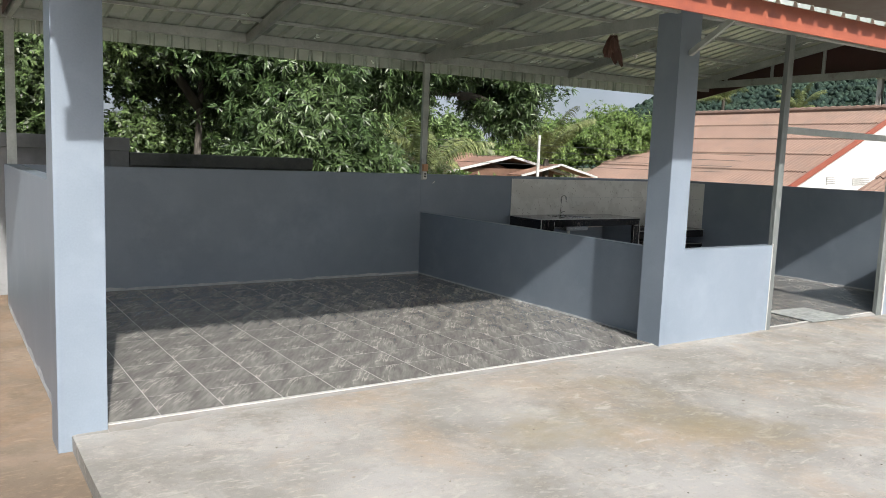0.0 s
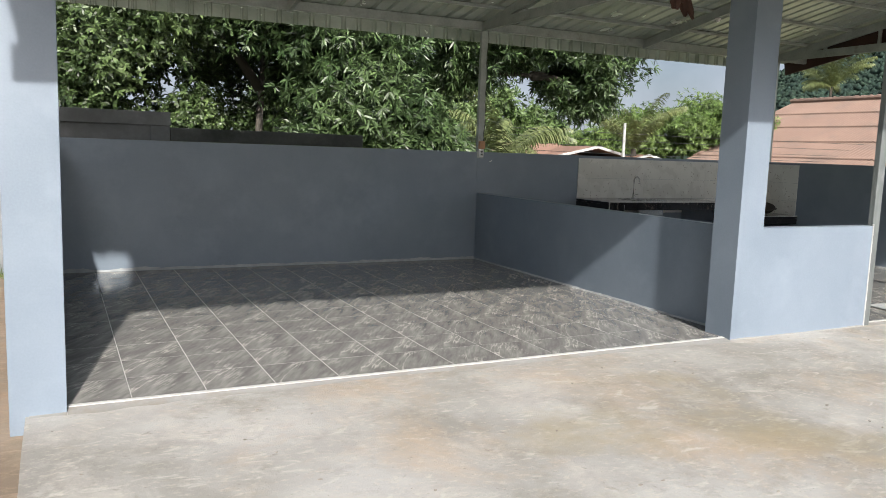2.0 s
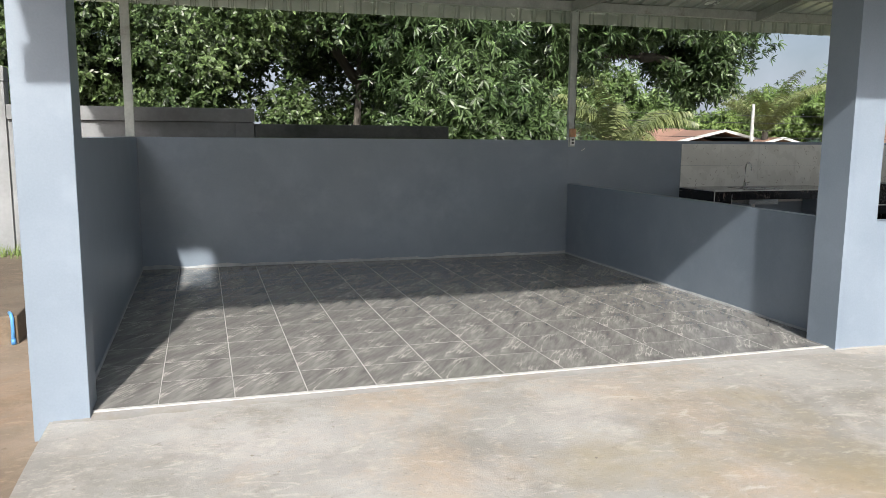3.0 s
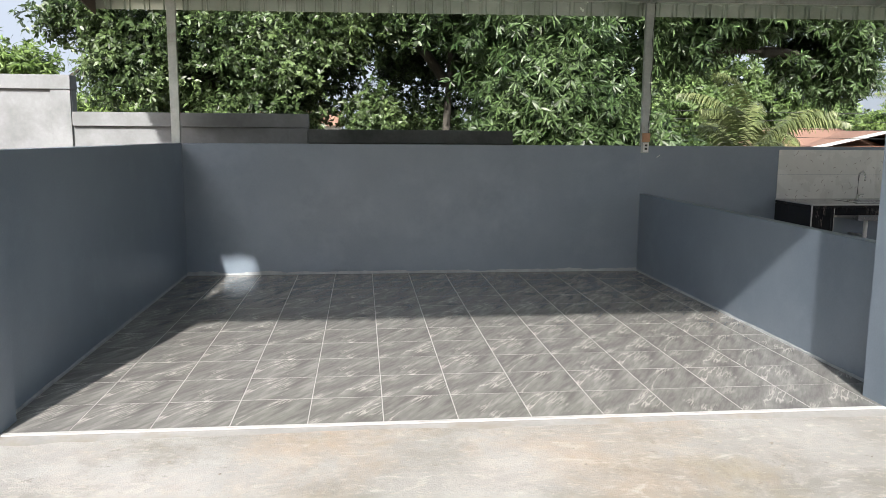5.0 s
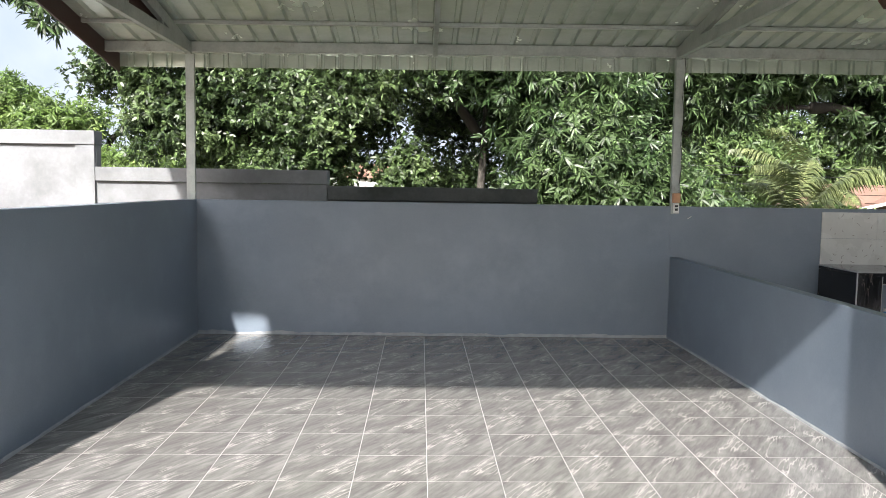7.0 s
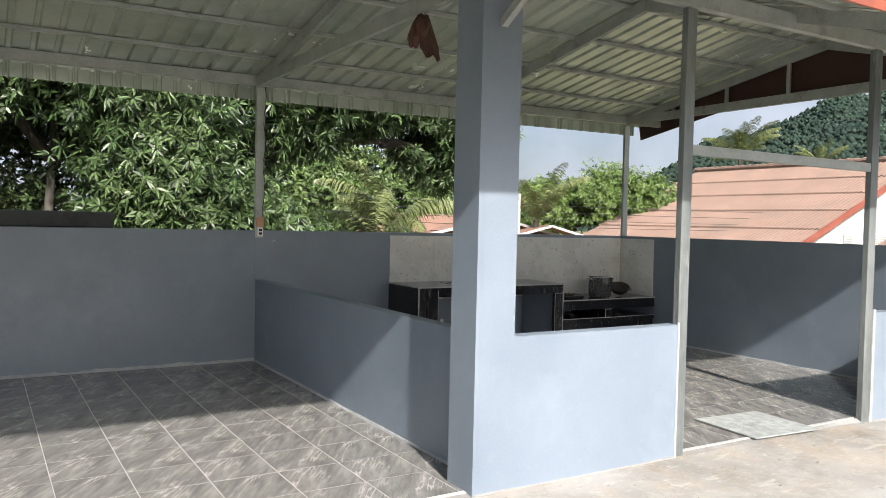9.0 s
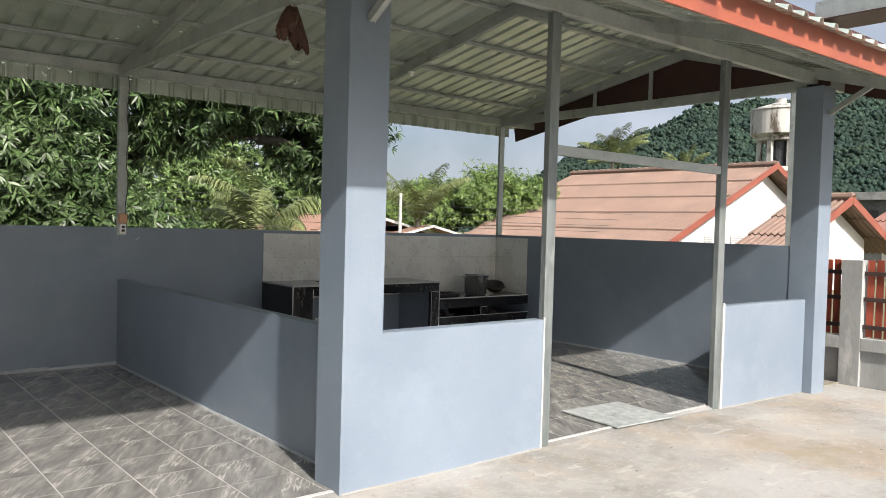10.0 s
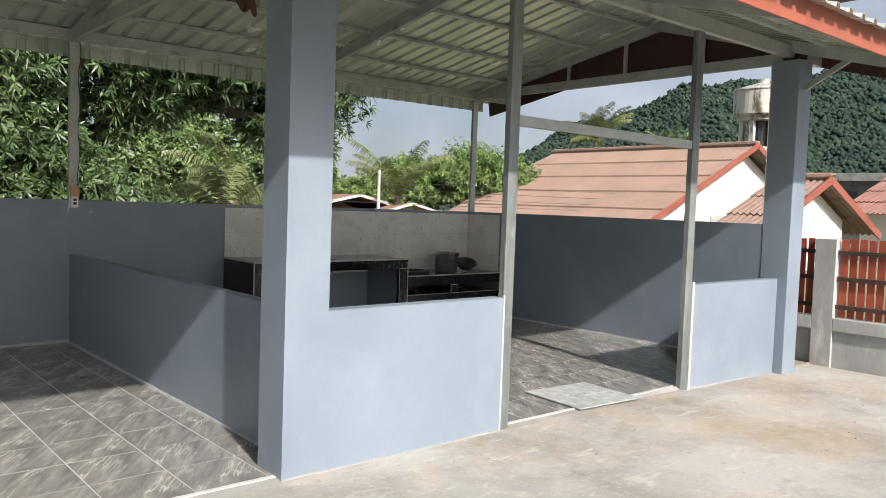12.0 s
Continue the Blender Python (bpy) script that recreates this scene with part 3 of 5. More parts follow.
for name, x in (("gable_east", 10.83), ("gable_west", 0.30)):
    bm = bmesh.new()
    ring = [(9.05, 2.98), (9.05, roof_z(9.05) - 0.03), (RIDGE_Y, RIDGE_Z - 0.03), (4.4, roof_z(4.4) - 0.03), (4.4, 2.98)]
    for dx in (0.0, 0.012):
        bm.faces.new([bm.verts.new((x + dx, y, z + lift(x))) for y, z in ring])
    va = list(bm.verts)
    k = len(ring)
    for i in range(k):
        bm.faces.new((va[i], va[(i + 1) % k], va[k + (i + 1) % k], va[k + i]))
    tagged(part(name, bm, M_BROWN), "dark brown metal sheet closing the gable", "gable", kind="structure")
for name, x in (("barge_east", X_RIGHT), ("barge_west", X_LEFT)):
    bm = bmesh.new()
    put_bar(bm, (x, BACK_Y, roof_z(BACK_Y) - 0.075 + lift(x)), (x, RIDGE_Y, RIDGE_Z - 0.075 + lift(x)), 0.02, 0.24)
    end = FRONT_Y if x > 0 else Y_CANOPY
    put_bar(bm, (x, RIDGE_Y, RIDGE_Z - 0.075 + lift(x)), (x, end, roof_z(end) - 0.075 + lift(x)), 0.02, 0.24)
    tagged(part(name, bm, M_BROWN), "dark brown barge board along the roof verge", "barge board", kind="structure")
tagged(part("fascia", bar((X_CANOPY, FRONT_Y, 2.738 + lift(X_CANOPY)), (X_RIGHT, FRONT_Y, 2.738 + lift(X_RIGHT)), 0.016, 0.18, 0.003), M_FASCIA), "orange-red metal fascia along the front eave", "fascia", kind="structure")

# steel posts
for x in (0.36, 5.43, 10.80):
    b = (x - 0.045, x + 0.045, 9.045 if x == 5.43 else 9.06, 9.10, 1.33 if x == 5.43 else TOP, 2.94 + lift(x))
    tagged(part("steel_post", box(*b, 0.004), M_STEEL), "galvanised square steel post on the back wall", "post", "steel roof posts")
tagged(part("pilaster", box(5.385, 5.475, 9.0455, 9.06, 0.87, 1.329), M_WALL), "blue-grey painted foot of the steel post", "pilaster", kind="structure")
for x0, x1 in ((6.865, 6.955), (9.07, 9.17)):
    tagged(part("door_post", box(x0, x1, 4.515, 4.565, -0.06, 2.99 + lift(x0), 0.004), M_POST), "galvanised square steel post beside the doorway", "post", "door posts")
tagged(part("door_transom", box(6.957, 9.068, 4.52, 4.56, 2.03, 2.10, 0.003), M_STEEL), "galvanised steel bar across the doorway", "transom", kind="structure")

for x0, x1 in ((6.8625, 6.8645), (9.1705, 9.1895)):
    tagged(part("plaster_joint", box(x0 - 0.012, x1, 4.499, 4.514, -0.04, 0.90), M_TRIM), "rough white plaster line between wall and post", "plaster joint", kind="structure")

# ---- compound wall behind ----
compound = thing("compound_wall", "stepped grey rendered boundary wall with weather stains", "boundary wall", kind="structure")
for x0, x1, z, m in ((-9.0, -0.94, 2.15, M_COMPOUND), (-0.94, 1.68, 1.745, M_COMPOUND), (1.68, 4.09, 1.57, M_MOSSY)):
    part("wall_panel", box(x0, x1 - 0.002, 9.88, 10.02, -0.2, z - 0.16, 0.004), m, compound)
    part("coping", box(x0, x1 - 0.002, 9.83, 10.05, z - 0.158, z, 0.006), m, compound)
for x, z in ((-1.06, 1.99), (1.56, 1.585)):
    part("pier", box(x - 0.105, x + 0.11, 9.845, 9.878, -0.2, z - 0.002, 0.004), M_COMPOUND, compound)


# ---- trees ----
def leaf_cloud(rng, centres, axes, per, length, width, droop):
    """Starry rosettes of folded pointed blades round each twig tip; six corner points to a leaf."""
    c, ax = np.repeat(centres, per, axis=0), np.repeat(axes, per, axis=0)
    n = len(c)
    unit = lambda a: a / np.maximum(np.linalg.norm(a, axis=1), 1e-6)[:, None]
    u = unit(np.cross(ax, rng.normal(size=(n, 3))))
    th = rng.normal(0.30, 0.32, n)[:, None]
    d = u * np.cos(th) + ax * np.sin(th)
    d[:, 2] += droop + rng.normal(0, 0.12, n)
    d = unit(d)
    s = unit(np.cross(d, ax) + 0.30 * rng.normal(size=(n, 3)))
    up = unit(np.cross(s, d))
    ln = (length * rng.uniform(0.6, 1.25, n))[:, None]
    wd = (width * rng.uniform(0.75, 1.2, n))[:, None]
    base = c + d * ln * 0.08
    at = lambda f, side, fold: base + d * ln * f + s * wd * side + up * wd * fold + np.array([0, 0, -0.13]) * ln * f * f
    return np.stack([at(0, 0, 0), at(0.32, 0.46, 0.10), at(0.68, 0.40, 0.10), at(1, 0, 0), at(0.68, -0.40, 0.10), at(0.32, -0.46, 0.10)], 1).reshape(-1, 3)


def crown_points(rng, blobs, density):
    """Twig tips in uneven lobes, and the way each tip faces: outwards, upwards and towards the light."""
    pts, axes = [], []
    for (cx, cy, cz), (rx, ry, rz) in blobs:
        n = int(density * (rx * ry + ry * rz + rx * rz))
        d = rng.normal(size=(n, 3))
        d /= np.linalg.norm(d, axis=1)[:, None]
        r = rng.uniform(0.25, 1.0, n) ** 0.5
        p = d * r[:, None] * np.array([rx, ry, rz]) * (1 + 0.18 * rng.normal(size=(n, 1)))
        pts.append(p + np.array([cx, cy, cz]))
        axes.append(d * 0.7 + np.array([0.0, -0.45, 0.45]) + 0.45 * rng.normal(size=(n, 3)))
    p, ax = np.concatenate(pts), np.concatenate(axes)
    ax /= np.linalg.norm(ax, axis=1)[:, None]
    keep = np.array([noise.noise((a * 1.1, b * 1.1, c * 1.1)) > -0.26 for a, b, c in p])
    return p[keep], ax[keep]


def tree(name, label, base, trunk_pts, trunk_r, limbs, blobs, density, per, length, width, droop, leaf, seed, bark=None):
    rng = np.random.default_rng(seed)
    t = thing(name, label, "tree", "trees behind the wall", at=base)
    off = Vector(base)
    bm = tube([Vector(p) - off for p in trunk_pts], [trunk_r * (1 - 0.55 * i / (len(trunk_pts) - 1)) for i in range(len(trunk_pts))], 12)
    part("trunk", bm, bark or M_BARK, t, smooth=True)
    for a, b in limbs:
        a, b = Vector(a) - off, Vector(b) - off
        mid = (a + b) / 2 + Vector((0, 0, 0.12 * (b - a).length)) + Vector(rng.normal(0, 0.08, 3))
        part("limb", tube([a, a.lerp(mid, 0.5) + Vector((0, 0, 0.03)), mid, mid.lerp(b, 0.5), b], [0.10, 0.085, 0.07, 0.05, 0.02], 8), M_BARK, t, smooth=True)
    tips, axes = crown_points(rng, blobs, density)
    v = leaf_cloud(rng, tips - np.array(base), axes, per, length, width, droop)
    linked("crown", quads_mesh("crown", v, leaf, 6), t)
    return t


# trees behind the back wall
tree("mango_tree", "large mango tree with long drooping dark green leaves", (6.6, 14.2, -0.12),
     [(6.6, 14.2, -0.12), (6.6, 14.2, 1.2), (6.7, 14.3, 2.3), (6.6, 14.4, 3.6), (6.4, 14.5, 5.2)], 0.22,
     [((6.65, 14.3, 2.2), (9.6, 13.9, 3.0)), ((6.6, 14.3, 2.4), (3.6, 13.6, 3.6)), ((6.6, 14.4, 3.2), (8.4, 15.0, 5.0)), ((9.3, 13.9, 3.0), (11.2, 14.0, 2.5)), ((6.6, 14.4, 3.0), (5.2, 13.2, 4.6))],
     [((5.3, 13.0, 2.3), (1.25, 1.0, 1.25)), ((4.9, 13.1, 3.7), (1.6, 1.2, 1.1)), ((6.9, 13.4, 4.3), (2.0, 1.4, 1.2)), ((9.4, 14.0, 4.3), (2.2, 1.5, 1.1)), ((6.0, 13.0, 1.7), (1.0, 0.9, 0.8)), ((10.9, 14.2, 3.6), (1.2, 1.2, 1.0)), ((7.2, 13.6, 1.5), (0.7, 0.7, 0.5)), ((7.6, 13.9, 3.1), (0.9, 0.8, 0.55)), ((10.5, 14.2, 2.95), (0.8, 0.8, 0.5)), ((4.6, 13.4, 1.4), (0.7, 0.6, 0.5)), ((7.0, 14.2, 5.6), (3.0, 1.6, 1.0)), ((11.0, 14.3, 2.65), (0.7, 0.7, 0.45)), ((6.3, 14.6, 2.6), (1.2, 0.6, 1.1)), ((5.2, 14.4, 2.8), (1.4, 0.5, 1.4)), ((8.8, 14.6, 3.6), (1.5, 0.8, 0.6))],
     385, 11, 0.162, 0.035, -0.25, M_LEAF, 11)
tree("broadleaf_tree", "dense broad-leaved tree with a pale slender trunk", (3.75, 14.4, -0.12),
     [(3.75, 14.4, -0.12), (3.77, 14.4, 1.4), (3.85, 14.4, 2.8), (3.8, 14.4, 4.6)], 0.085,
     [((3.8, 14.4, 2.4), (2.4, 14.0, 3.6)), ((3.85, 14.4, 3.4), (4.2, 14.4, 4.2))],
     [((4.3, 15.0, 3.2), (0.9, 0.5, 1.0)), ((0.9, 15.2, 2.4), (1.3, 0.5, 1.1)), ((2.6, 13.4, 3.9), (1.6, 1.1, 0.9)), ((2.5, 13.8, 1.75), (0.5, 0.6, 0.65)), ((3.0, 14.4, 5.0), (2.0, 1.3, 1.0)), ((1.6, 14.2, 3.0), (1.1, 0.9, 0.7)), ((3.4, 15.2, 2.2), (1.2, 0.6, 1.0)), ((3.1, 15.6, 3.3), (1.3, 0.5, 1.0)), ((1.9, 15.8, 3.9), (1.3, 0.5, 0.9))],
     680, 8, 0.096, 0.042, -0.05, M_LEAF2, 12, M_PALEBARK)
tree("broadleaf_tree", "dense broad-leaved tree with a dark forked trunk", (-0.2, 14.8, -0.12),
     [(-0.2, 14.8, -0.12), (-0.15, 14.8, 1.4), (-0.25, 14.8, 2.9), (-0.1, 14.8, 4.4)], 0.17,
     [((-0.2, 14.8, 2.2), (-1.6, 14.4, 3.4)), ((-0.2, 14.8, 2.6), (1.0, 14.5, 3.8)), ((-0.2, 14.8, 3.0), (-0.6, 14.2, 4.6))],
     [((-0.5, 14.0, 3.9), (1.9, 1.3, 1.1)), ((0.9, 13.7, 2.9), (1.2, 1.0, 1.0)), ((-1.3, 14.2, 2.6), (1.0, 0.9, 0.8)), ((0.6, 13.9, 1.9), (1.0, 0.7, 0.55)), ((0.4, 14.6, 5.0), (2.2, 1.4, 1.0)), ((-0.2, 15.2, 2.3), (1.1, 0.6, 0.9)), ((-2.2, 14.1, 3.4), (0.75, 0.7, 0.5)), ((-1.7, 14.0, 2.8), (0.6, 0.6, 0.5))],
     680, 8, 0.096, 0.042, -0.05, M_LEAF2, 15)
tree("feathery_tree", "bright light green feathery tree beyond the wall", (-5.2, 19.5, -0.12),
     [(-5.2, 19.5, -0.12), (-5.1, 19.5, 1.5), (-5.3, 19.6, 3.4)], 0.16,
     [((-5.1, 19.5, 1.6), (-4.0, 19.3, 3.0)), ((-5.2, 19.5, 2.0), (-6.4, 19.4, 3.6))],
     [((-7.3, 19.2, 3.3), (1.2, 1.0, 0.8)), ((-5.4, 18.9, 2.9), (1.0, 0.9, 0.6)), ((-6.6, 19.0, 2.6), (1.5, 1.0, 0.8)), ((-3.6, 18.4, 1.9), (1.5, 0.8, 0.5))],
     520, 10, 0.16, 0.04, -0.1, M_LEAF3, 13)
tree("round_tree", "rounded bright green mango tree beyond the kitchen wall", (29.5, 29.5, -0.12),
     [(29.5, 29.5, -0.12), (29.6, 29.5, 1.5), (29.5, 29.6, 2.6)], 0.3,
     [((29.5, 29.5, 1.6), (27.5, 30.3, 2.4)), ((29.5, 29.5, 2.0), (31.0, 29.0, 3.2))],
     [((29.6, 29.4, 3.0), (2.1, 1.7, 1.5)), ((27.4, 31.4, 2.4), (2.2, 1.6, 1.5)), ((25.6, 32.6, 1.6), (1.8, 1.4, 1.2)), ((30.6, 27.8, 2.7), (1.6, 1.4, 1.3))],
     520, 9, 0.19, 0.052, -0.35, M_LEAF3, 14)
tree("hedge_bush", "low tangled green bushes behind the boundary", (12.5, 18.5, -0.12),
     [(12.5, 18.5, -0.12), (12.5, 18.5, 0.5), (12.6, 18.5, 1.0)], 0.08, [],
     [((10.2, 18.6, 0.6), (1.6, 0.8, 0.7)), ((12.6, 18.8, 0.5), (1.6, 0.8, 0.7))],
     200, 8, 0.18, 0.06, 0.1, M_LEAF3, 16)
tree("hedge_bush", "low bright green bushes behind the stepped wall", (0.0, 17.5, -0.12),
     [(0.0, 17.5, -0.12), (0.0, 17.5, 0.5), (0.1, 17.5, 1.0)], 0.08, [],
     [((-1.6, 17.2, 1.6), (1.3, 0.7, 0.7)), ((-0.4, 17.6, 1.2), (1.2, 0.7, 0.7)), ((3.4, 17.6, 1.2), (1.5, 0.7, 0.8)), ((6.0, 17.6, 1.0), (1.5, 0.7, 0.7))],
     200, 8, 0.18, 0.06, 0.1, M_LEAF3, 17)


tree("distant_tree", "mid-green trees far beyond the mango tree", (19.3, 36.0, -0.12),
     [(19.3, 36.0, -0.12), (19.3, 36.0, 1.2), (19.4, 36.0, 3.0)], 0.25,
     [((19.3, 36.0, 1.8), (17.0, 36.0, 3.2)), ((19.3, 36.0, 2.1), (22.0, 36.0, 3.4))],
     [((14.6, 36.2, 2.9), (2.5, 1.2, 1.9)), ((18.2, 36.4, 3.7), (2.6, 1.2, 2.0)), ((21.2, 36.6, 3.3), (2.4, 1.2, 1.9)), ((24.6, 37.0, 2.6), (2.0, 1.2, 1.5)), ((10.6, 35.0, 2.8), (2.6, 1.2, 1.9)), ((27.5, 38.5, 1.6), (2.0, 1.2, 1.2)), ((16.4, 37.0, 1.6), (4.0, 1.0, 1.4))],
     170, 8, 0.32, 0.11, 0.0, M_LEAF4, 18)
tree("overhanging_tree", "dark drooping mango branch hanging in from the side", (-4.6, 8.2, 0.11),
     [(-4.6, 8.2, 0.11), (-4.6, 8.2, 1.6), (-4.4, 8.3, 3.0), (-4.2, 8.5, 4.2)], 0.15,
     [((-4.4, 8.3, 3.0), (-1.6, 9.3, 3.50)), ((-4.3, 8.4, 3.6), (-3.2, 9.6, 4.8))],
     [((-1.35, 9.4, 3.36), (0.40, 0.30, 0.24)), ((-1.95, 9.3, 3.62), (0.55, 0.45, 0.32)), ((-2.6, 9.2, 3.95), (0.8, 0.6, 0.40)), ((-4.3, 8.6, 4.6), (1.1, 1.0, 0.8))],
     420, 9, 0.12, 0.027, -0.3, M_LEAF, 19)


def palm(base, height, fronds, length, seed, label, lean=(0.0, 0.0), rises=(0.2, 1.7)):
    """A leaning ringed trunk with arching fronds of narrow leaflets."""
    rng = np.random.default_rng(seed)
    t = thing("palm_tree", label, "palm tree", "palms beyond the walls", at=base)
    top = Vector((lean[0], lean[1], height))
    part("trunk", tube([top * (i / 8) for i in range(9)], [0.17 - 0.06 * i / 8 + (0.012 if i % 2 else 0) for i in range(9)], 10), M_BARK, t)
    for k in range(fronds):
        az = 2 * math.pi * k / fronds + rng.uniform(-0.25, 0.25)
        rise = rng.uniform(*rises)
        out = Vector((math.cos(az), math.sin(az), 0))
        ln = length * rng.uniform(0.8, 1.1)
        spine = [top + out * ln * s * (1 - 0.25 * s * (1.3 - rise)) + Vector((0, 0, ln * (rise * s - (0.50 + 0.25 * rise) * s * s))) for s in [i / 14 for i in range(15)]]
        faces = []
        for i in range(1, 15):
            a, d = spine[i], (spine[i] - spine[i - 1]).normalized()
            side = d.cross(Vector((0, 0, 1))).normalized()
            reach = length * 0.17 * math.sin(math.pi * min(1, 0.12 + 0.86 * i / 15)) + 0.04
            for j in range(5):
                p = a - (a - spine[i - 1]) * (j / 5)
                for sgn in (-1, 1):
                    tip = p + side * sgn * reach * rng.uniform(0.85, 1.1) + d * reach * 0.55 + Vector((0, 0, -reach * rng.uniform(0.5, 1.2)))
                    w = d * 0.015 * length / 2
                    mid = p.lerp(tip, 0.5) + Vector((0, 0, 0.04 * length))
                    faces += [p - w, p + w, mid + w, mid - w, mid - w, mid + w, tip + w * 0.2, tip - w * 0.2]
        linked("frond", quads_mesh("frond", [tuple(q) for q in faces], M_PALM), t)
    return t


palm((23.2, 27.0, -0.12), 1.9, 16, 2.0, 21, "young coconut palm with arching fronds beside the house", rises=(1.0, 2.3))
palm((11.9, 19.6, -0.12), 1.0, 13, 2.0, 22, "low yellow-green palm behind the mango tree", rises=(0.5, 1.8))
palm((14.6, 23.6, -0.12), 1.5, 14, 2.4, 23, "low yellow-green palm behind the mango tree", rises=(0.4, 1.8))
palm((58.4, 44.3, -0.12), 7.9, 20, 3.1, 24, "tall coconut palm beyond the red roof", rises=(0.5, 2.0))
palm((63.5, 40.3, -0.12), 7.1, 14, 2.0, 25, "tall coconut palm beyond the red roof", rises=(0.8, 2.2))


# ---- far houses ----
def gable_roof(name, ridge_a, ridge_b, half, drop, mat, label, rows=5, corr=0.19):
    """Corrugated sheets in overlapping rows on both slopes of a ridge that runs along y."""
    ob = thing(name, label, "house")
    x, z = ridge_a[0], ridge_a[2]
    y0, y1 = ridge_a[1], ridge_b[1]
    n = int((y1 - y0) / corr) * 6
    for side in (-1, 1):
        for r in range(rows):
            v = []
            for t, up in ((r / rows, 0.0), ((r + 1.04) / rows, 0.055)):
                for i in range(n + 1):
                    y = y0 + (y1 - y0) * i / n
                    v.append((x + side * half * t, y, z - drop * t + 0.034 * math.sin(i * math.pi / 3) + up))
            m = n + 1
            f = [(i, i + 1, i + m + 1, i + m) for i in range(n)]
            row = linked("roof_sheet", mesh_of("roof_sheet", v, f, mat), ob)
            so = row.modifiers.new("thickness", 'SOLIDIFY')
            so.thickness = 0.03
    ridge = [(x, y0 - 0.05 + (y1 - y0 + 0.1) * i / 60, z + 0.07 + (0.035 if i % 2 else 0)) for i in range(61)]
    part("ridge_cap", tube(ridge, 0.13, 8), mat, ob)
    return ob


big = gable_roof("house", (34.9, 17.2, 4.50), (34.9, 28.6, 4.50), 8.2, 3.6, M_ROOF_RED, "white house with a red-brown corrugated gable roof")
small = gable_roof("house", (27.9, 11.2, 2.70), (27.9, 13.0, 2.70), 4.2, 1.75, M_ROOF_RED, "small white house with a red-brown corrugated gable roof", 3)
far = gable_roof("house", (46.0, 8.0, 4.84), (46.0, 14.5, 4.84), 9.5, 3.11, M_ROOF_PINK, "house with a faded red corrugated roof", 6)


def gable_wall(parent, x, y, z, half, drop, depth, mat):
    bm = bmesh.new()
    ring = [(x - half, -0.2), (x - half, z - drop), (x, z), (x + half, z - drop), (x + half, -0.2)]
    for yy in (y, y + depth):
        bm.faces.new([bm.verts.new((a, yy, b)) for a, b in ring])
    va = list(bm.verts)
    for i in range(5):
        bm.faces.new((va[i], va[(i + 1) % 5], va[5 + (i + 1) % 5], va[5 + i]))
    part("wall", bm, mat, parent)


def barge(parent, x, y, z, half, drop, w=0.24):
    for s in (-1, 1):
        part("barge_board", bar((x, y, z - 0.06), (x + s * half, y, z - drop - 0.06), 0.04, w), M_BARGE, parent)


gable_wall(big, 34.9, 17.9, 4.36, 7.4, 3.25, 10.0, M_WHITE)
for x0, x1 in ((30.6, 31.25), (32.6, 33.9)):
    louvre = part("window", box(x0, x1, 17.868, 17.896, 1.12, 1.46, 0.004), M_CEMENT, big, "small grey louvred vent in the gable wall")
    for k in range(4):
        part("slat", box(x0 + 0.02, x1 - 0.02, 17.846, 17.868, 1.14 + 0.085 * k, 1.165 + 0.085 * k), M_WHITE, louvre)
barge(big, 34.9, 17.16, 4.56, 8.2, 3.6)
gable_wall(small, 27.9, 11.8, 2.55, 2.6, 1.1, 1.1, M_WHITE)
barge(small, 27.9, 11.16, 2.75, 4.2, 1.75)
gable_wall(far, 46.0, 8.7, 4.64, 8.4, 2.75, 5.2, M_WHITE)

# water tower
tower = thing("water_tower", "stained pale concrete water tower with a round tank", "water tower", at=(69.3, 34.6, -0.15))
TZ = 1.49 + 0.15
part("tank", lathe([(2.0, TZ + 8.6), (2.45, TZ + 8.9), (2.45, TZ + 11.0)], 40), M_TANK, tower, smooth=False)
part("tank_roof", lathe([(2.55, TZ + 11.0), (2.5, TZ + 11.15), (0.5, TZ + 11.75), (0.45, TZ + 12.1), (0.05, TZ + 12.15)], 40), M_TANK, tower)
# near-black drum added for the shaded openings between the legs
part("shade_core", lathe([(1.1, 0.0), (1.1, TZ + 8.6)], 24), M_DARKWIN, tower)
part("ring_slab", lathe([(1.9, TZ + 8.35), (2.0, TZ + 8.4), (2.0, TZ + 8.59), (1.9, TZ + 8.595)], 32), M_TANK, tower)
part("ring_slab", lathe([(2.0, TZ + 5.6), (2.1, TZ + 5.65), (2.1, TZ + 6.0), (2.0, TZ + 6.05)], 32), M_TANK, tower)
for k in range(6):
    a = k * math.pi / 3
    part("leg", box(1.6 * math.cos(a) - 0.2, 1.6 * math.cos(a) + 0.2, 1.6 * math.sin(a) - 0.2, 1.6 * math.sin(a) + 0.2, 0, TZ + 8.65), M_TANK, tower)


flat_house = thing("flat_roofed_building", "plain grey concrete building with a flat roof beyond the houses", "building", at=(60.0, 21.6, -0.12))
part("wall", box(-0.0, 6.0, -3.0, 2.6, 0, 4.30), M_MOSSY, flat_house)
part("roof", box(-0.35, 6.3, -3.3, 2.8, 4.30, 4.85, 0.02), M_CEMENT, flat_house, "pale flat roof slab")
for k in range(3):
    part("window", box(-0.03, -0.002, -2.2 + 1.6 * k, -1.3 + 1.6 * k, 2.3, 3.6), M_DARKWIN, flat_house)

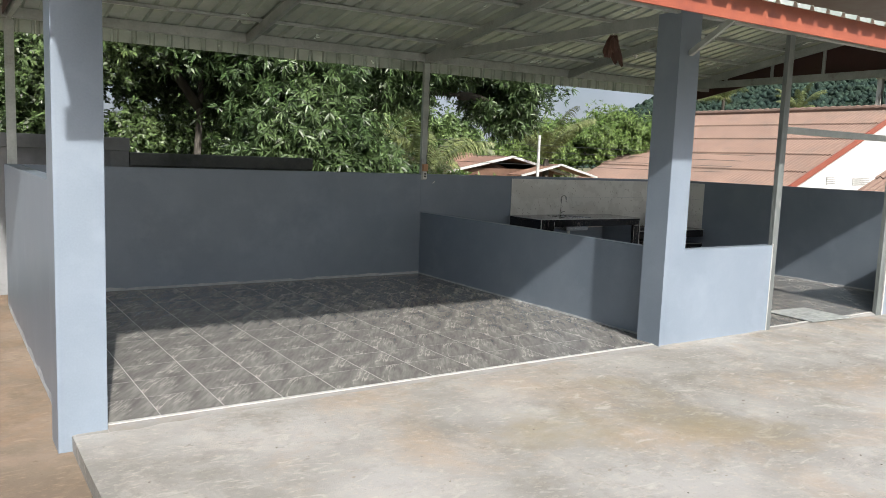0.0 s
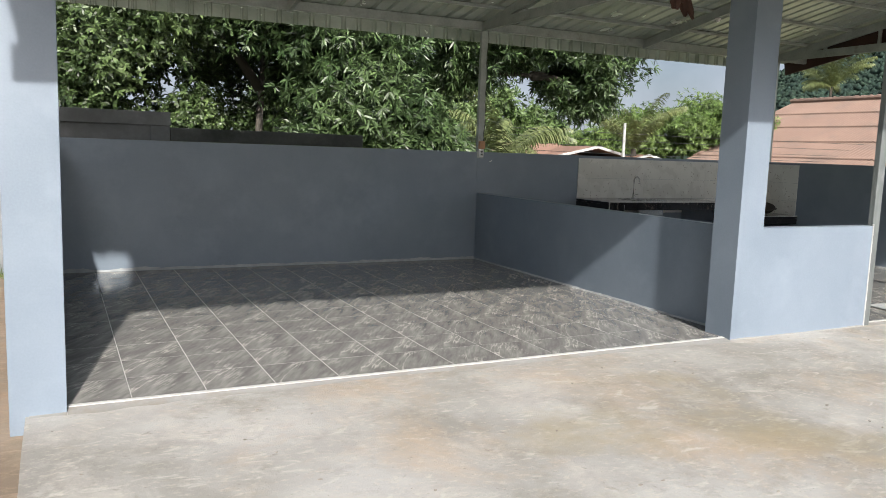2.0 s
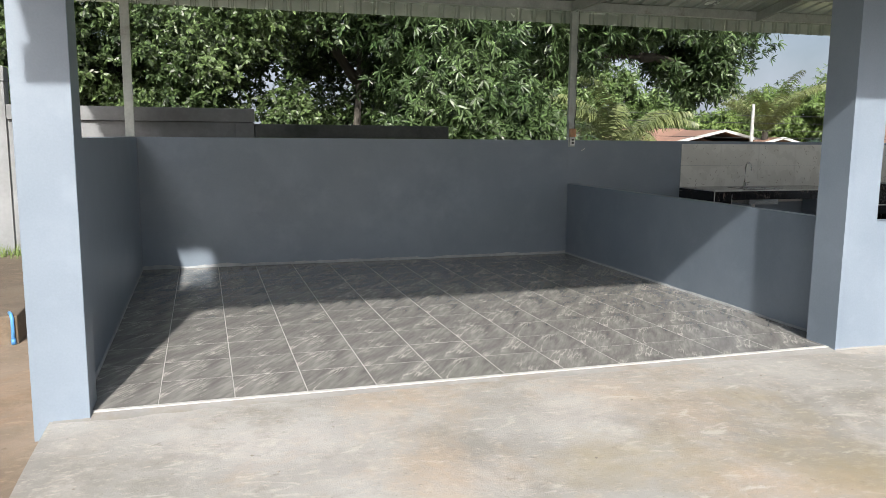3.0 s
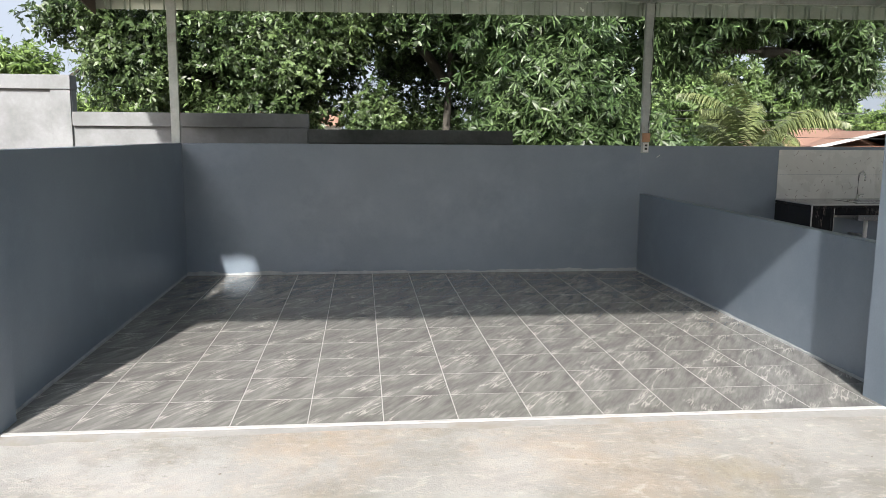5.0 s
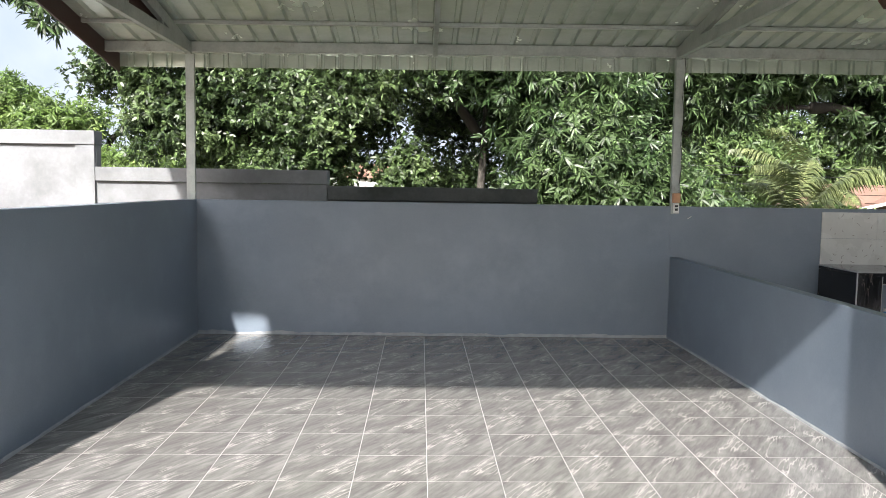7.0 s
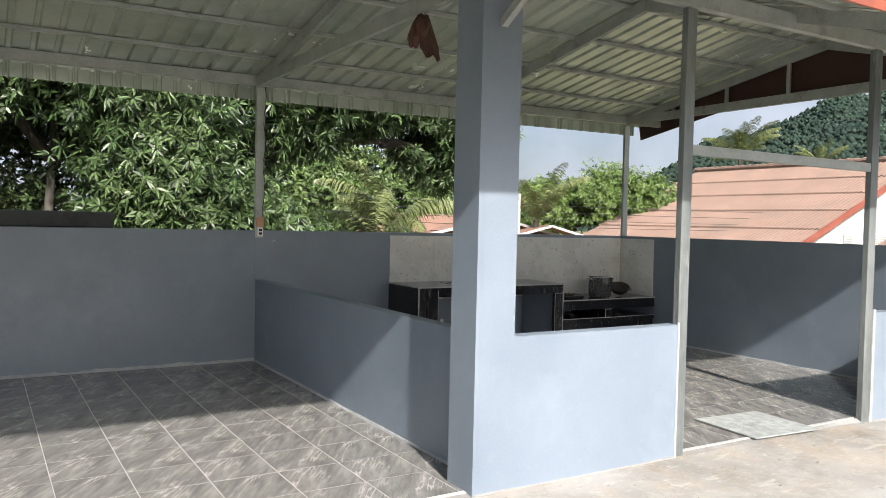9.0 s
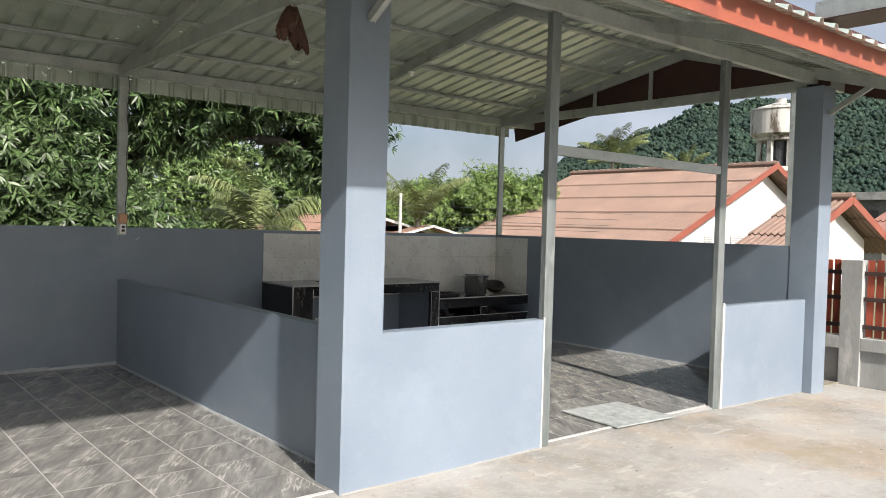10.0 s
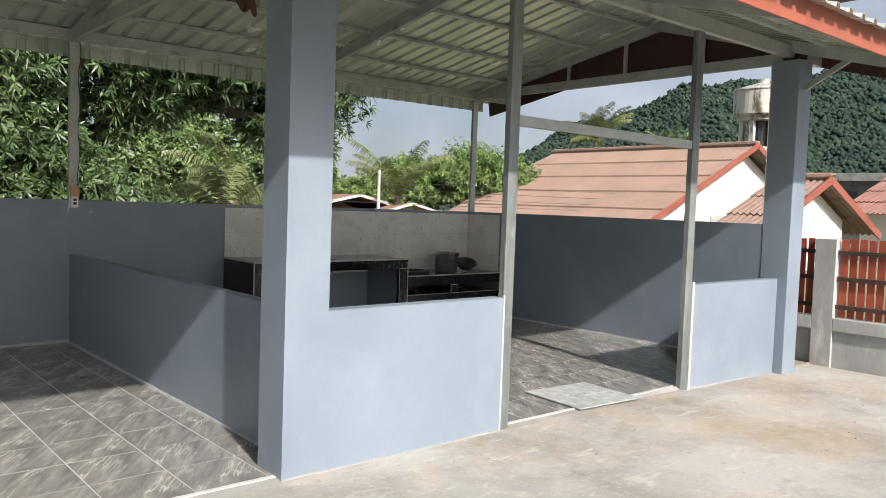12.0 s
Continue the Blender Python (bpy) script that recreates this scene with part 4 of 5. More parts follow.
# ---- hill ----
def build_hill():
    rng = np.random.default_rng(5)
    v, f = [], []
    na, nr = 560, 110
    for j in range(nr + 1):
        for i in range(na + 1):
            a = radians(20 + 75 * i / na)
            crest = 700 * np.interp(math.degrees(a), [20, 40, 43.5, 45, 47.9, 51.1, 54.7, 58.1, 62, 71, 80, 95], [0, 0, 0.03, 0.055, 0.085, 0.115, 0.131, 0.157, 0.163, 0.170, 0.18, 0.18])
            t = j / nr
            r = 260 + 440 * t
            h = crest * t ** 0.9
            h += 8 * t * noise.noise((i * 0.047, j * 0.09, 1)) + 3.2 * t * noise.noise((i * 0.14, j * 0.22, 2)) + 3.0 * t ** 0.5 * noise.noise((i * 0.5, j * 0.35, 6)) + 0.22 * rng.normal()
            v.append((r * math.sin(a), r * math.cos(a), -2 + max(0, h)))
    m = na + 1
    f = [(j * m + i, j * m + i + 1, (j + 1) * m + i + 1, (j + 1) * m + i) for j in range(nr) for i in range(na)]
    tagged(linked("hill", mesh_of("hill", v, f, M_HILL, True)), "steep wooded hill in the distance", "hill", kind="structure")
    # tree crowns on the slope, as far as it shows between the buildings
    ball = np.array([(0, 0, 1), (1, 0, 0), (0, 1, 0), (-1, 0, 0), (0, -1, 0), (0, 0, -1)], float)
    tri = np.array([(0, 1, 2), (0, 2, 3), (0, 3, 4), (0, 4, 1), (5, 2, 1), (5, 3, 2), (5, 4, 3), (5, 1, 4)])
    pts = np.array(v).reshape(nr + 1, na + 1, 3)
    k = 26000
    jj, ii = rng.integers(4, nr, k), rng.integers(int(na * 0.27), int(na * 0.72), k)
    size = rng.uniform(0.9, 2.2, k) * (0.75 + 0.5 * jj / nr)
    spin = rng.uniform(0, 2 * np.pi, k)
    lump = ball[None] * rng.uniform(0.72, 1.25, (k, 6, 1)) * np.array([1, 1, 0.95])
    c, s = np.cos(spin)[:, None], np.sin(spin)[:, None]
    lump = np.stack([lump[..., 0] * c - lump[..., 1] * s, lump[..., 0] * s + lump[..., 1] * c, lump[..., 2]], 2) * size[:, None, None]
    lump += (pts[jj, ii] + np.stack([rng.uniform(-2, 2, k), rng.uniform(-2, 2, k), 0.3 * size], 1))[:, None]
    faces = (tri[None] + 6 * np.arange(k)[:, None, None]).reshape(-1, 3)
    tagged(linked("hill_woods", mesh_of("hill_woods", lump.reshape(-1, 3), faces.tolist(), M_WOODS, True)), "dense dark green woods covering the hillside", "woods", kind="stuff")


build_hill()

# ---- fence ----
fence = thing("fence", "concrete post fence with red-stained upright boards", "fence", at=(11.7, 0, 0))
for y in (7.2, 4.47, 1.74, -0.99):
    part("post", box(0.0, 0.14, y - 0.11, y + 0.11, -0.2, 1.27, 0.006), M_PIER, fence)
    part("plinth", box(0.04, 0.12, y - 2.62, y - 0.112, -0.2, 0.29), M_PIER, fence)
    part("beam", box(0.0, 0.14, y - 2.62, y - 0.112, 0.292, 0.43, 0.006), M_PIER, fence)
    for z in (0.55, 0.85, 1.13):
        part("rail", box(0.045, 0.075, y - 2.62, y - 0.112, z - 0.022, z + 0.022), M_RAIL, fence)
    for k in range(27):
        yy = y - 0.165 - k * 0.0915
        part("board", box(0.078, 0.098, yy - 0.034, yy + 0.034, 0.44, 1.27 + 0.01 * random.uniform(-1, 1)), M_SLAT, fence)

# neighbour's tall roof
high = thing("open_shed", "tall open shed with a dark brown roof on steel posts", "shed")
part("roof", box(13.1, 19.6, 7.30, 12.4, 5.30, 5.38), M_BROWN, high)
part("edge_board", box(13.1, 17.3, 7.265, 7.298, 4.97, 5.42), M_BROWN, high)
part("edge_board", box(17.302, 19.6, 7.265, 7.298, 5.24, 5.42), M_BROWN, high)
part("outrigger", box(16.56, 17.38, 5.63, 7.262, 5.31, 5.62, 0.004), M_STEEL, high, "grey boxed eave beam")
part("outrigger_soffit", box(16.54, 17.42, 5.63, 7.262, 5.285, 5.308), M_BROWN, high, "dark brown soffit board")
part("outrigger_end", box(16.54, 17.42, 5.60, 5.628, 5.28, 5.64), M_FASCIA, high, "orange-red end board")
part("edge_beam", bar((13.1, 7.6, 5.24), (16.3, 7.6, 5.24), 0.08, 0.14), M_STEEL, high)
for x, y in ((16.4, 7.45), (19.4, 8.95)):
    part("post", box(x - 0.06, x + 0.06, y - 0.06, y + 0.06, -0.2, 5.3), M_STEEL, high)

# low tan house beyond the back wall
tan = thing("bungalow", "low bungalow with a tan roof and white barge boards", "house")
HX, HY = 23.2, 31.0
for sgn in (-1, 1):
    bm = bmesh.new()
    put_bar(bm, (HX - 1.6 + sgn * 0.02, HY, 1.80), (HX - 1.6 + sgn * 3.4, HY, 1.06), 7.0, 0.06)
    part("roof", bm, M_ROOF_TAN, tan)
    part("barge_board", bar((HX - 1.6, HY - 3.55, 1.80), (HX - 1.6 + sgn * 3.5, HY - 3.55, 1.05), 0.05, 0.11), M_TRIM, tan)
    part("lower_barge", bar((HX + 0.4, HY - 4.6, 1.52), (HX + 0.4 + sgn * 2.3, HY - 4.6, 0.98), 0.05, 0.10), M_TRIM, tan)
    part("porch_roof", bar((HX + 0.4 + sgn * 0.02, HY - 4.1, 1.52), (HX + 0.4 + sgn * 2.3, HY - 4.1, 1.0), 1.0, 0.05), M_ROOF_TAN, tan)
bm = bmesh.new()
for dz in (0.0, -0.06):
    bm.faces.new([bm.verts.new(p) for p in ((17.0, 28.2, 1.16 + dz), (22.2, 28.2, 1.16 + dz), (21.7, 30.6, 1.93 + dz), (18.4, 30.6, 1.93 + dz))])
bv = list(bm.verts)
for i in range(4):
    bm.faces.new((bv[i], bv[(i + 1) % 4], bv[4 + (i + 1) % 4], bv[4 + i]))
part("hip_roof", bm, M_ROOF_TAN, tan)
part("wall", box(HX - 4.4, HX + 1.2, HY - 3.2, HY + 3.0, -0.2, 1.25), M_BROWNWALL, tan)

# far roof seen below the trees
shed = thing("far_house", "far house with an orange-brown roof and pale wall", "house")
part("roof", bar((-1.6, 30.0, 2.1), (1.6, 30.0, 2.1), 4.0, 0.5), M_ROOF_TAN, shed)
part("wall", box(-1.5, 1.5, 28.2, 31.8, -0.2, 1.9), M_WHITE, shed)

# utility pole and its lines
pole = thing("utility_pole", "slim pale concrete pole with sagging wires", "pole", at=(19.0, 22.6, -0.12))
part("shaft", tube([(0, 0, 0), (0, 0, 2.75)], [0.07, 0.05], 10), M_TRIM, pole)
for dz in (2.55, 2.3, 2.05, 1.8):
    pts = [(-16 + 44 * i / 20, 3 - 8 * i / 20 + 0.0, dz - 0.2 + 0.00085 * (22 * (i / 10 - 1)) ** 2 * 0.8) for i in range(21)]
    part("wire", tube(pts, 0.008, 5), M_BLACK, pole)


# ---- kitchen ----
# wall tiles: two rows on the back wall, one return on the east wall
def tile_panel(name, a, b, z0, z1, along, offset, label):
    """White wall tiles 0.6 by 0.28 with printed flecks, on a thin bed."""
    t = thing(name, label, "wall tiles", kind="structure")
    rng = random.Random(name)
    zs = [z1 - 0.28, z1]
    while zs[0] > z0 + 0.02:
        zs.insert(0, max(z0, zs[0] - 0.28))
    flecks = bmesh.new()
    n = max(1, math.ceil((b - a) / 0.6))
    for c, d in zip(zs, zs[1:]):
        for i in range(n):
            p, q = a + 0.6 * i + 0.001, min(b, a + 0.6 * (i + 1)) - 0.001
            if q - p < 0.02:
                continue
            if along == "x":
                part("tile", box(p, q, offset - 0.009, offset, c + 0.001, d - 0.001), M_WHITETILE, t)
            else:
                part("tile", box(offset - 0.009, offset, p, q, c + 0.001, d - 0.001), M_WHITETILE, t)
            for k in range(int(11 * (q - p) / 0.6 + 0.5)):
                u, w = rng.uniform(p + 0.03, q - 0.03), rng.uniform(c + 0.02, d - 0.02)
                ang, ln = rng.choice((0.5, -0.45, 1.1, 2.0)) + rng.uniform(-0.3, 0.3), rng.uniform(0.02, 0.06)
                bend = rng.uniform(-0.25, 0.25)
                pts = []
                for s in (-1, 0, 1):
                    du = math.cos(ang) * ln * s / 2 - math.sin(ang) * ln * bend * (1 - abs(s))
                    dw = math.sin(ang) * ln * s / 2 + math.cos(ang) * ln * bend * (1 - abs(s))
                    pts.append((u + du, w + dw))
                for (u0, w0), (u1, w1), th0, th1 in ((pts[0], pts[1], 0.0015, 0.004), (pts[1], pts[2], 0.004, 0.0008)):
                    nx, nz = -(w1 - w0), (u1 - u0)
                    k2 = math.hypot(nx, nz) or 1.0
                    nx, nz = nx / k2, nz / k2
                    quad = [(u0 + nx * th0, w0 + nz * th0), (u1 + nx * th1, w1 + nz * th1), (u1 - nx * th1, w1 - nz * th1), (u0 - nx * th0, w0 - nz * th0)]
                    off = offset - 0.0096
                    flecks.faces.new([flecks.verts.new((uu, off, ww) if along == "x" else (off, uu, ww)) for uu, ww in quad])
    tagged(part("fleck_print", flecks, M_FLECK, t), kind="stuff")
    return t


tile_panel("splashback_north", 7.01, 10.71, 0.60, 1.375, "x", YB - 0.001, "white flecked ceramic tiles on the kitchen back wall")
tile_panel("splashback_east", 8.41, 9.038, 0.60, 1.375, "y", XR - 0.001, "white flecked ceramic tiles on the kitchen side wall")

CY = 8.30
sink_counter = thing("sink_counter", "black marble tiled counter with white edge trim", "counter")
part("worktop", box(7.0, 7.62, CY, YB - 0.012, 0.775, 0.82, 0.003), M_BLACKTILE, sink_counter)
part("worktop", box(8.08, 9.05, CY, YB - 0.012, 0.775, 0.82, 0.003), M_BLACKTILE, sink_counter)
part("worktop", box(7.62, 8.08, CY, 8.44, 0.775, 0.82, 0.003), M_BLACKTILE, sink_counter)
part("worktop", box(7.62, 8.08, 8.84, YB - 0.012, 0.775, 0.82, 0.003), M_BLACKTILE, sink_counter)
part("side_panel", box(7.0, 7.10, CY + 0.004, YB - 0.012, 0.0, 0.773, 0.003), M_BLACKTILE, sink_counter)
part("front_leg", box(7.102, 7.25, CY + 0.004, CY + 0.10, 0.0, 0.773, 0.003), M_BLACKTILE, sink_counter)
part("front_leg", box(8.93, 9.05, CY + 0.004, CY + 0.06, 0.0, 0.697, 0.003), M_BLACKTILE, sink_counter)
part("side_panel", box(9.02, 9.05, CY + 0.062, YB - 0.012, 0.0, 0.773, 0.003), M_BLACKTILE, sink_counter)
part("inner_panel", box(8.98, 9.018, CY + 0.062, YB - 0.012, 0.0, 0.773, 0.002), M_WALL, sink_counter, "blue-grey painted inner side")
for x0, x1 in ((7.252, 7.65), (7.652, 8.05), (8.052, 8.45), (8.452, 9.05)):
    part("apron_tile", box(x0, x1 - 0.003, CY + 0.004, CY + 0.06, 0.70, 0.773, 0.002), M_BLACKTILE, sink_counter)
part("edge_trim", box(7.0, 9.05, CY - 0.005, CY - 0.0005, 0.806, 0.822, 0.001), M_TRIM, sink_counter, "white edge trim")
part("edge_trim", box(6.995, 6.9995, CY - 0.005, YB - 0.012, 0.806, 0.822, 0.001), M_TRIM, sink_counter, "white edge trim")
part("corner_trim", box(6.992, 7.004, CY - 0.004, CY + 0.006, 0.0, 0.806, 0.001), M_TRIM, sink_counter, "white corner trim")
part("corner_trim", box(9.046, 9.056, CY - 0.004, CY + 0.006, 0.0, 0.806, 0.001), M_TRIM, sink_counter, "white corner trim")
part("joint_trim", box(7.248, 7.254, CY + 0.001, CY + 0.004, 0.0, 0.77), M_TRIM, sink_counter, "white joint line")
part("joint_trim", box(8.924, 8.930, CY + 0.001, CY + 0.004, 0.0, 0.70), M_TRIM, sink_counter, "white joint line")
part("joint_trim", box(8.926, 9.046, CY + 0.001, CY + 0.004, 0.698, 0.703), M_TRIM, sink_counter, "white joint line")

sink = thing("kitchen_sink", "stainless steel sink set in the black counter", "sink", at=(7.85, 8.64, 0.82))
bm = bmesh.new()
for a, b in (((-0.25, 0.25, -0.22, -0.19), 0), ((-0.25, 0.25, 0.19, 0.22), 0), ((-0.25, -0.22, -0.19, 0.19), 0), ((0.22, 0.25, -0.19, 0.19), 0)):
    put_box(bm, *a, 0.001, 0.006, 0.002)
part("rim", bm, M_CHROME, sink)
bm = bmesh.new()
for a in ((-0.22, 0.22, -0.19, -0.184), (-0.22, 0.22, 0.184, 0.19), (-0.22, -0.214, -0.184, 0.184), (0.214, 0.22, -0.184, 0.184)):
    put_box(bm, *a, -0.19, 0.0)
put_box(bm, -0.22, 0.22, -0.19, 0.19, -0.196, -0.19)
part("bowl", bm, M_CHROME, sink)
part("drain_pipe", tube([(0, 0, -0.19), (0, 0, -0.38), (0.03, 0.05, -0.45), (0.03, 0.12, -0.40), (0.03, 0.32, -0.40)], 0.022, 10), M_WHITEPL, sink, "white plastic drain pipe", smooth=True)
tap = thing("kitchen_tap", "tall chrome gooseneck tap beside the sink", "tap", at=(7.90, 8.90, 0.82))
part("base", lathe([(0.028, 0.0), (0.028, 0.01), (0.018, 0.02), (0.016, 0.06)], 20), M_CHROME, tap, smooth=True)
arc = [(0, 0, 0.05), (0, 0, 0.26)] + [(0, -0.055 + 0.055 * math.cos(a), 0.26 + 0.055 * math.sin(a)) for a in [math.pi * i / 8 for i in range(1, 9)]] + [(0, -0.11, 0.22)]
part("spout", tube(arc, 0.010, 12), M_CHROME, tap, smooth=True)
part("lever", tube([(0.015, 0, 0.045), (0.05, -0.005, 0.06), (0.075, -0.01, 0.062)], 0.006, 8), M_CHROME, tap, smooth=True)

stove_counter = thing("stove_counter", "low black marble tiled counter with an open shelf", "counter")
SY = 8.36
xs = [9.058, 9.47, 9.88, 10.29, XR - 0.012]
for x0, x1 in zip(xs, xs[1:]):
    part("apron_tile", box(x0, x1 - 0.004, SY, SY + 0.08, 0.47, 0.555, 0.002), M_BLACKTILE, stove_counter)
    part("worktop_tile", box(x0, x1 - 0.004, SY, YB - 0.012, 0.557, 0.60, 0.002), M_BLACKTILE, stove_counter)
    part("shelf_tile", box(x0, x1 - 0.004, SY, YB - 0.012, 0.31, 0.36, 0.002), M_BLACKTILE, stove_counter)
    part("plinth_tile", box(x0, x1 - 0.004, SY + 0.02, SY + 0.10, 0.0, 0.308, 0.002), M_BLACKTILE, stove_counter)
part("divider", box(9.82, 9.94, SY + 0.002, YB - 0.012, 0.362, 0.468, 0.002), M_BLACKTILE, stove_counter)
part("side_panel", box(9.058, 9.12, SY + 0.002, YB - 0.012, 0.362, 0.468, 0.002), M_BLACKTILE, stove_counter)
part("edge_trim", box(9.058, XR - 0.012, SY - 0.005, SY - 0.0005, 0.588, 0.602, 0.001), M_TRIM, stove_counter, "white edge trim")
part("edge_trim", box(9.058, XR - 0.012, SY - 0.004, SY - 0.0005, 0.354, 0.362, 0.001), M_TRIM, stove_counter, "thin white edge trim")
part("joint_trim", box(9.817, 9.943, SY - 0.002, SY + 0.0015, 0.462, 0.468), M_TRIM, stove_counter, "thin white joint")
part("joint_trim", box(9.817, 9.823, SY - 0.002, SY + 0.0015, 0.362, 0.462), M_TRIM, stove_counter, "thin white joint")

pot = thing("cooking_pot", "tall polished steel cooking pot with side handles", "pot", at=(9.93, 8.60, 0.602))
part("body", lathe([(0.125, 0.0), (0.145, 0.012), (0.165, 0.26), (0.175, 0.265), (0.160, 0.266), (0.140, 0.02), (0.01, 0.015)], 40), M_CHROME, pot, smooth=True)
for sgn in (-1, 1):
    part("handle", tube([(sgn * 0.16, -0.05, 0.235), (sgn * 0.205, -0.04, 0.245), (sgn * 0.205, 0.04, 0.245), (sgn * 0.16, 0.05, 0.235)], 0.007, 8), M_CHROME, pot, smooth=True)
wok = thing("wok", "dark sooty wok leaning against the wall tiles", "wok")
wok_body = part("bowl", lathe([(0.012, 0.0), (0.06, 0.008), (0.105, 0.032), (0.14, 0.068), (0.163, 0.108), (0.170, 0.13), (0.176, 0.131), (0.168, 0.106), (0.144, 0.064), (0.108, 0.026), (0.062, 0.001), (0.01, -0.006)][::1], 36), M_IRON, wok, smooth=True)
wok.matrix_basis = pose(10.33, 8.66, 0.632, 14, -20, 20) @ Matrix.Scale(0.8, 4)
part("handle", tube([(-0.03, -0.165, 0.128), (-0.02, -0.205, 0.14), (0.02, -0.205, 0.14), (0.03, -0.165, 0.128)], 0.007, 8), M_IRON, wok, smooth=True)
stove = thing("gas_burner", "flat black gas burner on the low counter", "burner", at=(9.40, 8.62, 0.60))
part("body", box(-0.16, 0.16, -0.13, 0.13, 0.002, 0.035, 0.008), M_BLACK, stove)
part("ring", lathe([(0.09, 0.036), (0.09, 0.05), (0.075, 0.05), (0.07, 0.037)], 28), M_IRON, stove, smooth=True)
for k in range(4):
    a = math.pi / 4 + k * math.pi / 2
    part("grate_arm", bar((0.04 * math.cos(a), 0.04 * math.sin(a), 0.055), (0.13 * math.cos(a), 0.13 * math.sin(a), 0.055), 0.008, 0.012), M_IRON, stove)
for x in (9.36, 10.12):
    bowl = thing("small_bowl", "small dark metal bowl on the counter shelf", "bowl", "bowls on the shelf", at=(x, 8.52, 0.362))
    part("dish", lathe([(0.05, 0.0), (0.10, 0.012), (0.105, 0.016), (0.05, 0.008), (0.045, 0.01)], 24), M_IRON, bowl, smooth=True)
    part("knob", lathe([(0.025, 0.01), (0.04, 0.05), (0.03, 0.052), (0.01, 0.02)], 20), M_IRON, bowl, smooth=True)
bucket = thing("blue_bottle", "small blue plastic bottle under the sink", "bottle", at=(7.42, 8.50, 0.0))
part("body", lathe([(0.045, 0.002), (0.05, 0.01), (0.05, 0.30), (0.025, 0.36), (0.018, 0.40)], 20), M_BLUE, bucket, smooth=True)
part("cap", lathe([(0.02, 0.40), (0.02, 0.43), (0.004, 0.432)], 16), M_WHITEPL, bucket, smooth=True)

# ---- doormat ----
mat = thing("doormat", "rough grey stone-look doormat with raised lettering", "doormat", at=(8.055, 4.76, 0.001))
mat.matrix_basis = pose(8.07, 4.775, 0.001, 0, 0, -4.0)
part("slab", box(-0.345, 0.345, -0.30, 0.30, 0.003, 0.015, 0.004), M_MAT, mat)
for i, w in enumerate((0.07, 0.05, 0.04, 0.06, 0.06, 0.08, 0.05)):
    x = -0.235 + i * 0.078
    part("letter", box(x - w / 2, x + w / 2, -0.04, 0.04, 0.0155, 0.019, 0.001), M_MAT, mat)

# ---- hanging bundle, sockets, cables ----
bundle = thing("hanging_bundle", "dried brown husk bundle hung from the roof beam", "hanging bundle", at=(5.40, 5.50, 2.95))
part("string", tube([(0, 0, 0.02), (0.003, 0, 0.0), (0, 0.004, -0.04)], 0.004, 6), M_WHITEPL, bundle, "white string")
rng_b = random.Random(4)
for k, (dx, dy, ln, w) in enumerate(((0.02, 0.0, 0.26, 0.035), (-0.05, 0.02, 0.20, 0.032), (0.06, -0.02, 0.29, 0.028), (-0.02, -0.03, 0.17, 0.045), (0.045, 0.02, 0.25, 0.045), (-0.035, 0.0, 0.215, 0.04))):
    bm = bmesh.new()
    put_tube(bm, [(dx * 0.2, dy * 0.2, -0.03), (dx * 0.7, dy * 0.8, -0.03 - ln * 0.3), (dx * 1.3, dy, -0.03 - ln * 0.7), (dx * 1.6 + 0.01, dy * 1.4, -0.03 - ln)], [w * 0.5, w, w * 0.95, 0.008], 9)
    for v in bm.verts:
        v.co += Vector((rng_b.uniform(-1, 1), rng_b.uniform(-1, 1), rng_b.uniform(-1, 1))) * 0.012
    part("husk", bm, M_BAG, bundle)

jb = thing("junction_box", "small terracotta coloured junction box on the post", "junction box", at=(5.43, 9.043, 1.50))
part("box", box(-0.04, 0.04, -0.045, 0.0, -0.05, 0.05, 0.006), M_OCHRE, jb)
part("cover", box(-0.034, 0.034, -0.05, -0.0455, -0.042, 0.042, 0.003), M_OCHRE, jb)
so = thing("wall_socket", "white plastic socket plate on the post", "socket", at=(5.435, 9.043, 1.395))
part("plate", box(-0.03, 0.03, -0.02, 0.0, -0.05, 0.05, 0.004), M_WHITEPL, so)
part("outlet", box(-0.015, 0.015, -0.023, -0.0205, -0.03, -0.005), M_BLACK, so)
part("outlet", box(-0.015, 0.015, -0.023, -0.0205, 0.008, 0.03), M_BLACK, so)
hook = thing("wall_hook", "small pale bent nail in the painted wall", "hook", at=(5.57, 9.049, 1.285))
part("nail", tube([(0, 0, 0), (0, -0.02, 0.002), (0.012, -0.028, 0.012), (0.028, -0.030, 0.024)], 0.0035, 8), M_WHITEPL, hook, smooth=True)
cab = thing("power_cable", "thin black cable running down the steel post", "cable")
part("wire", tube([(5.47 + 0.012 * math.sin(i * 1.3), 9.035, 2.95 - i * 0.1) for i in range(15)], 0.004, 6), M_BLACK, cab, smooth=True)


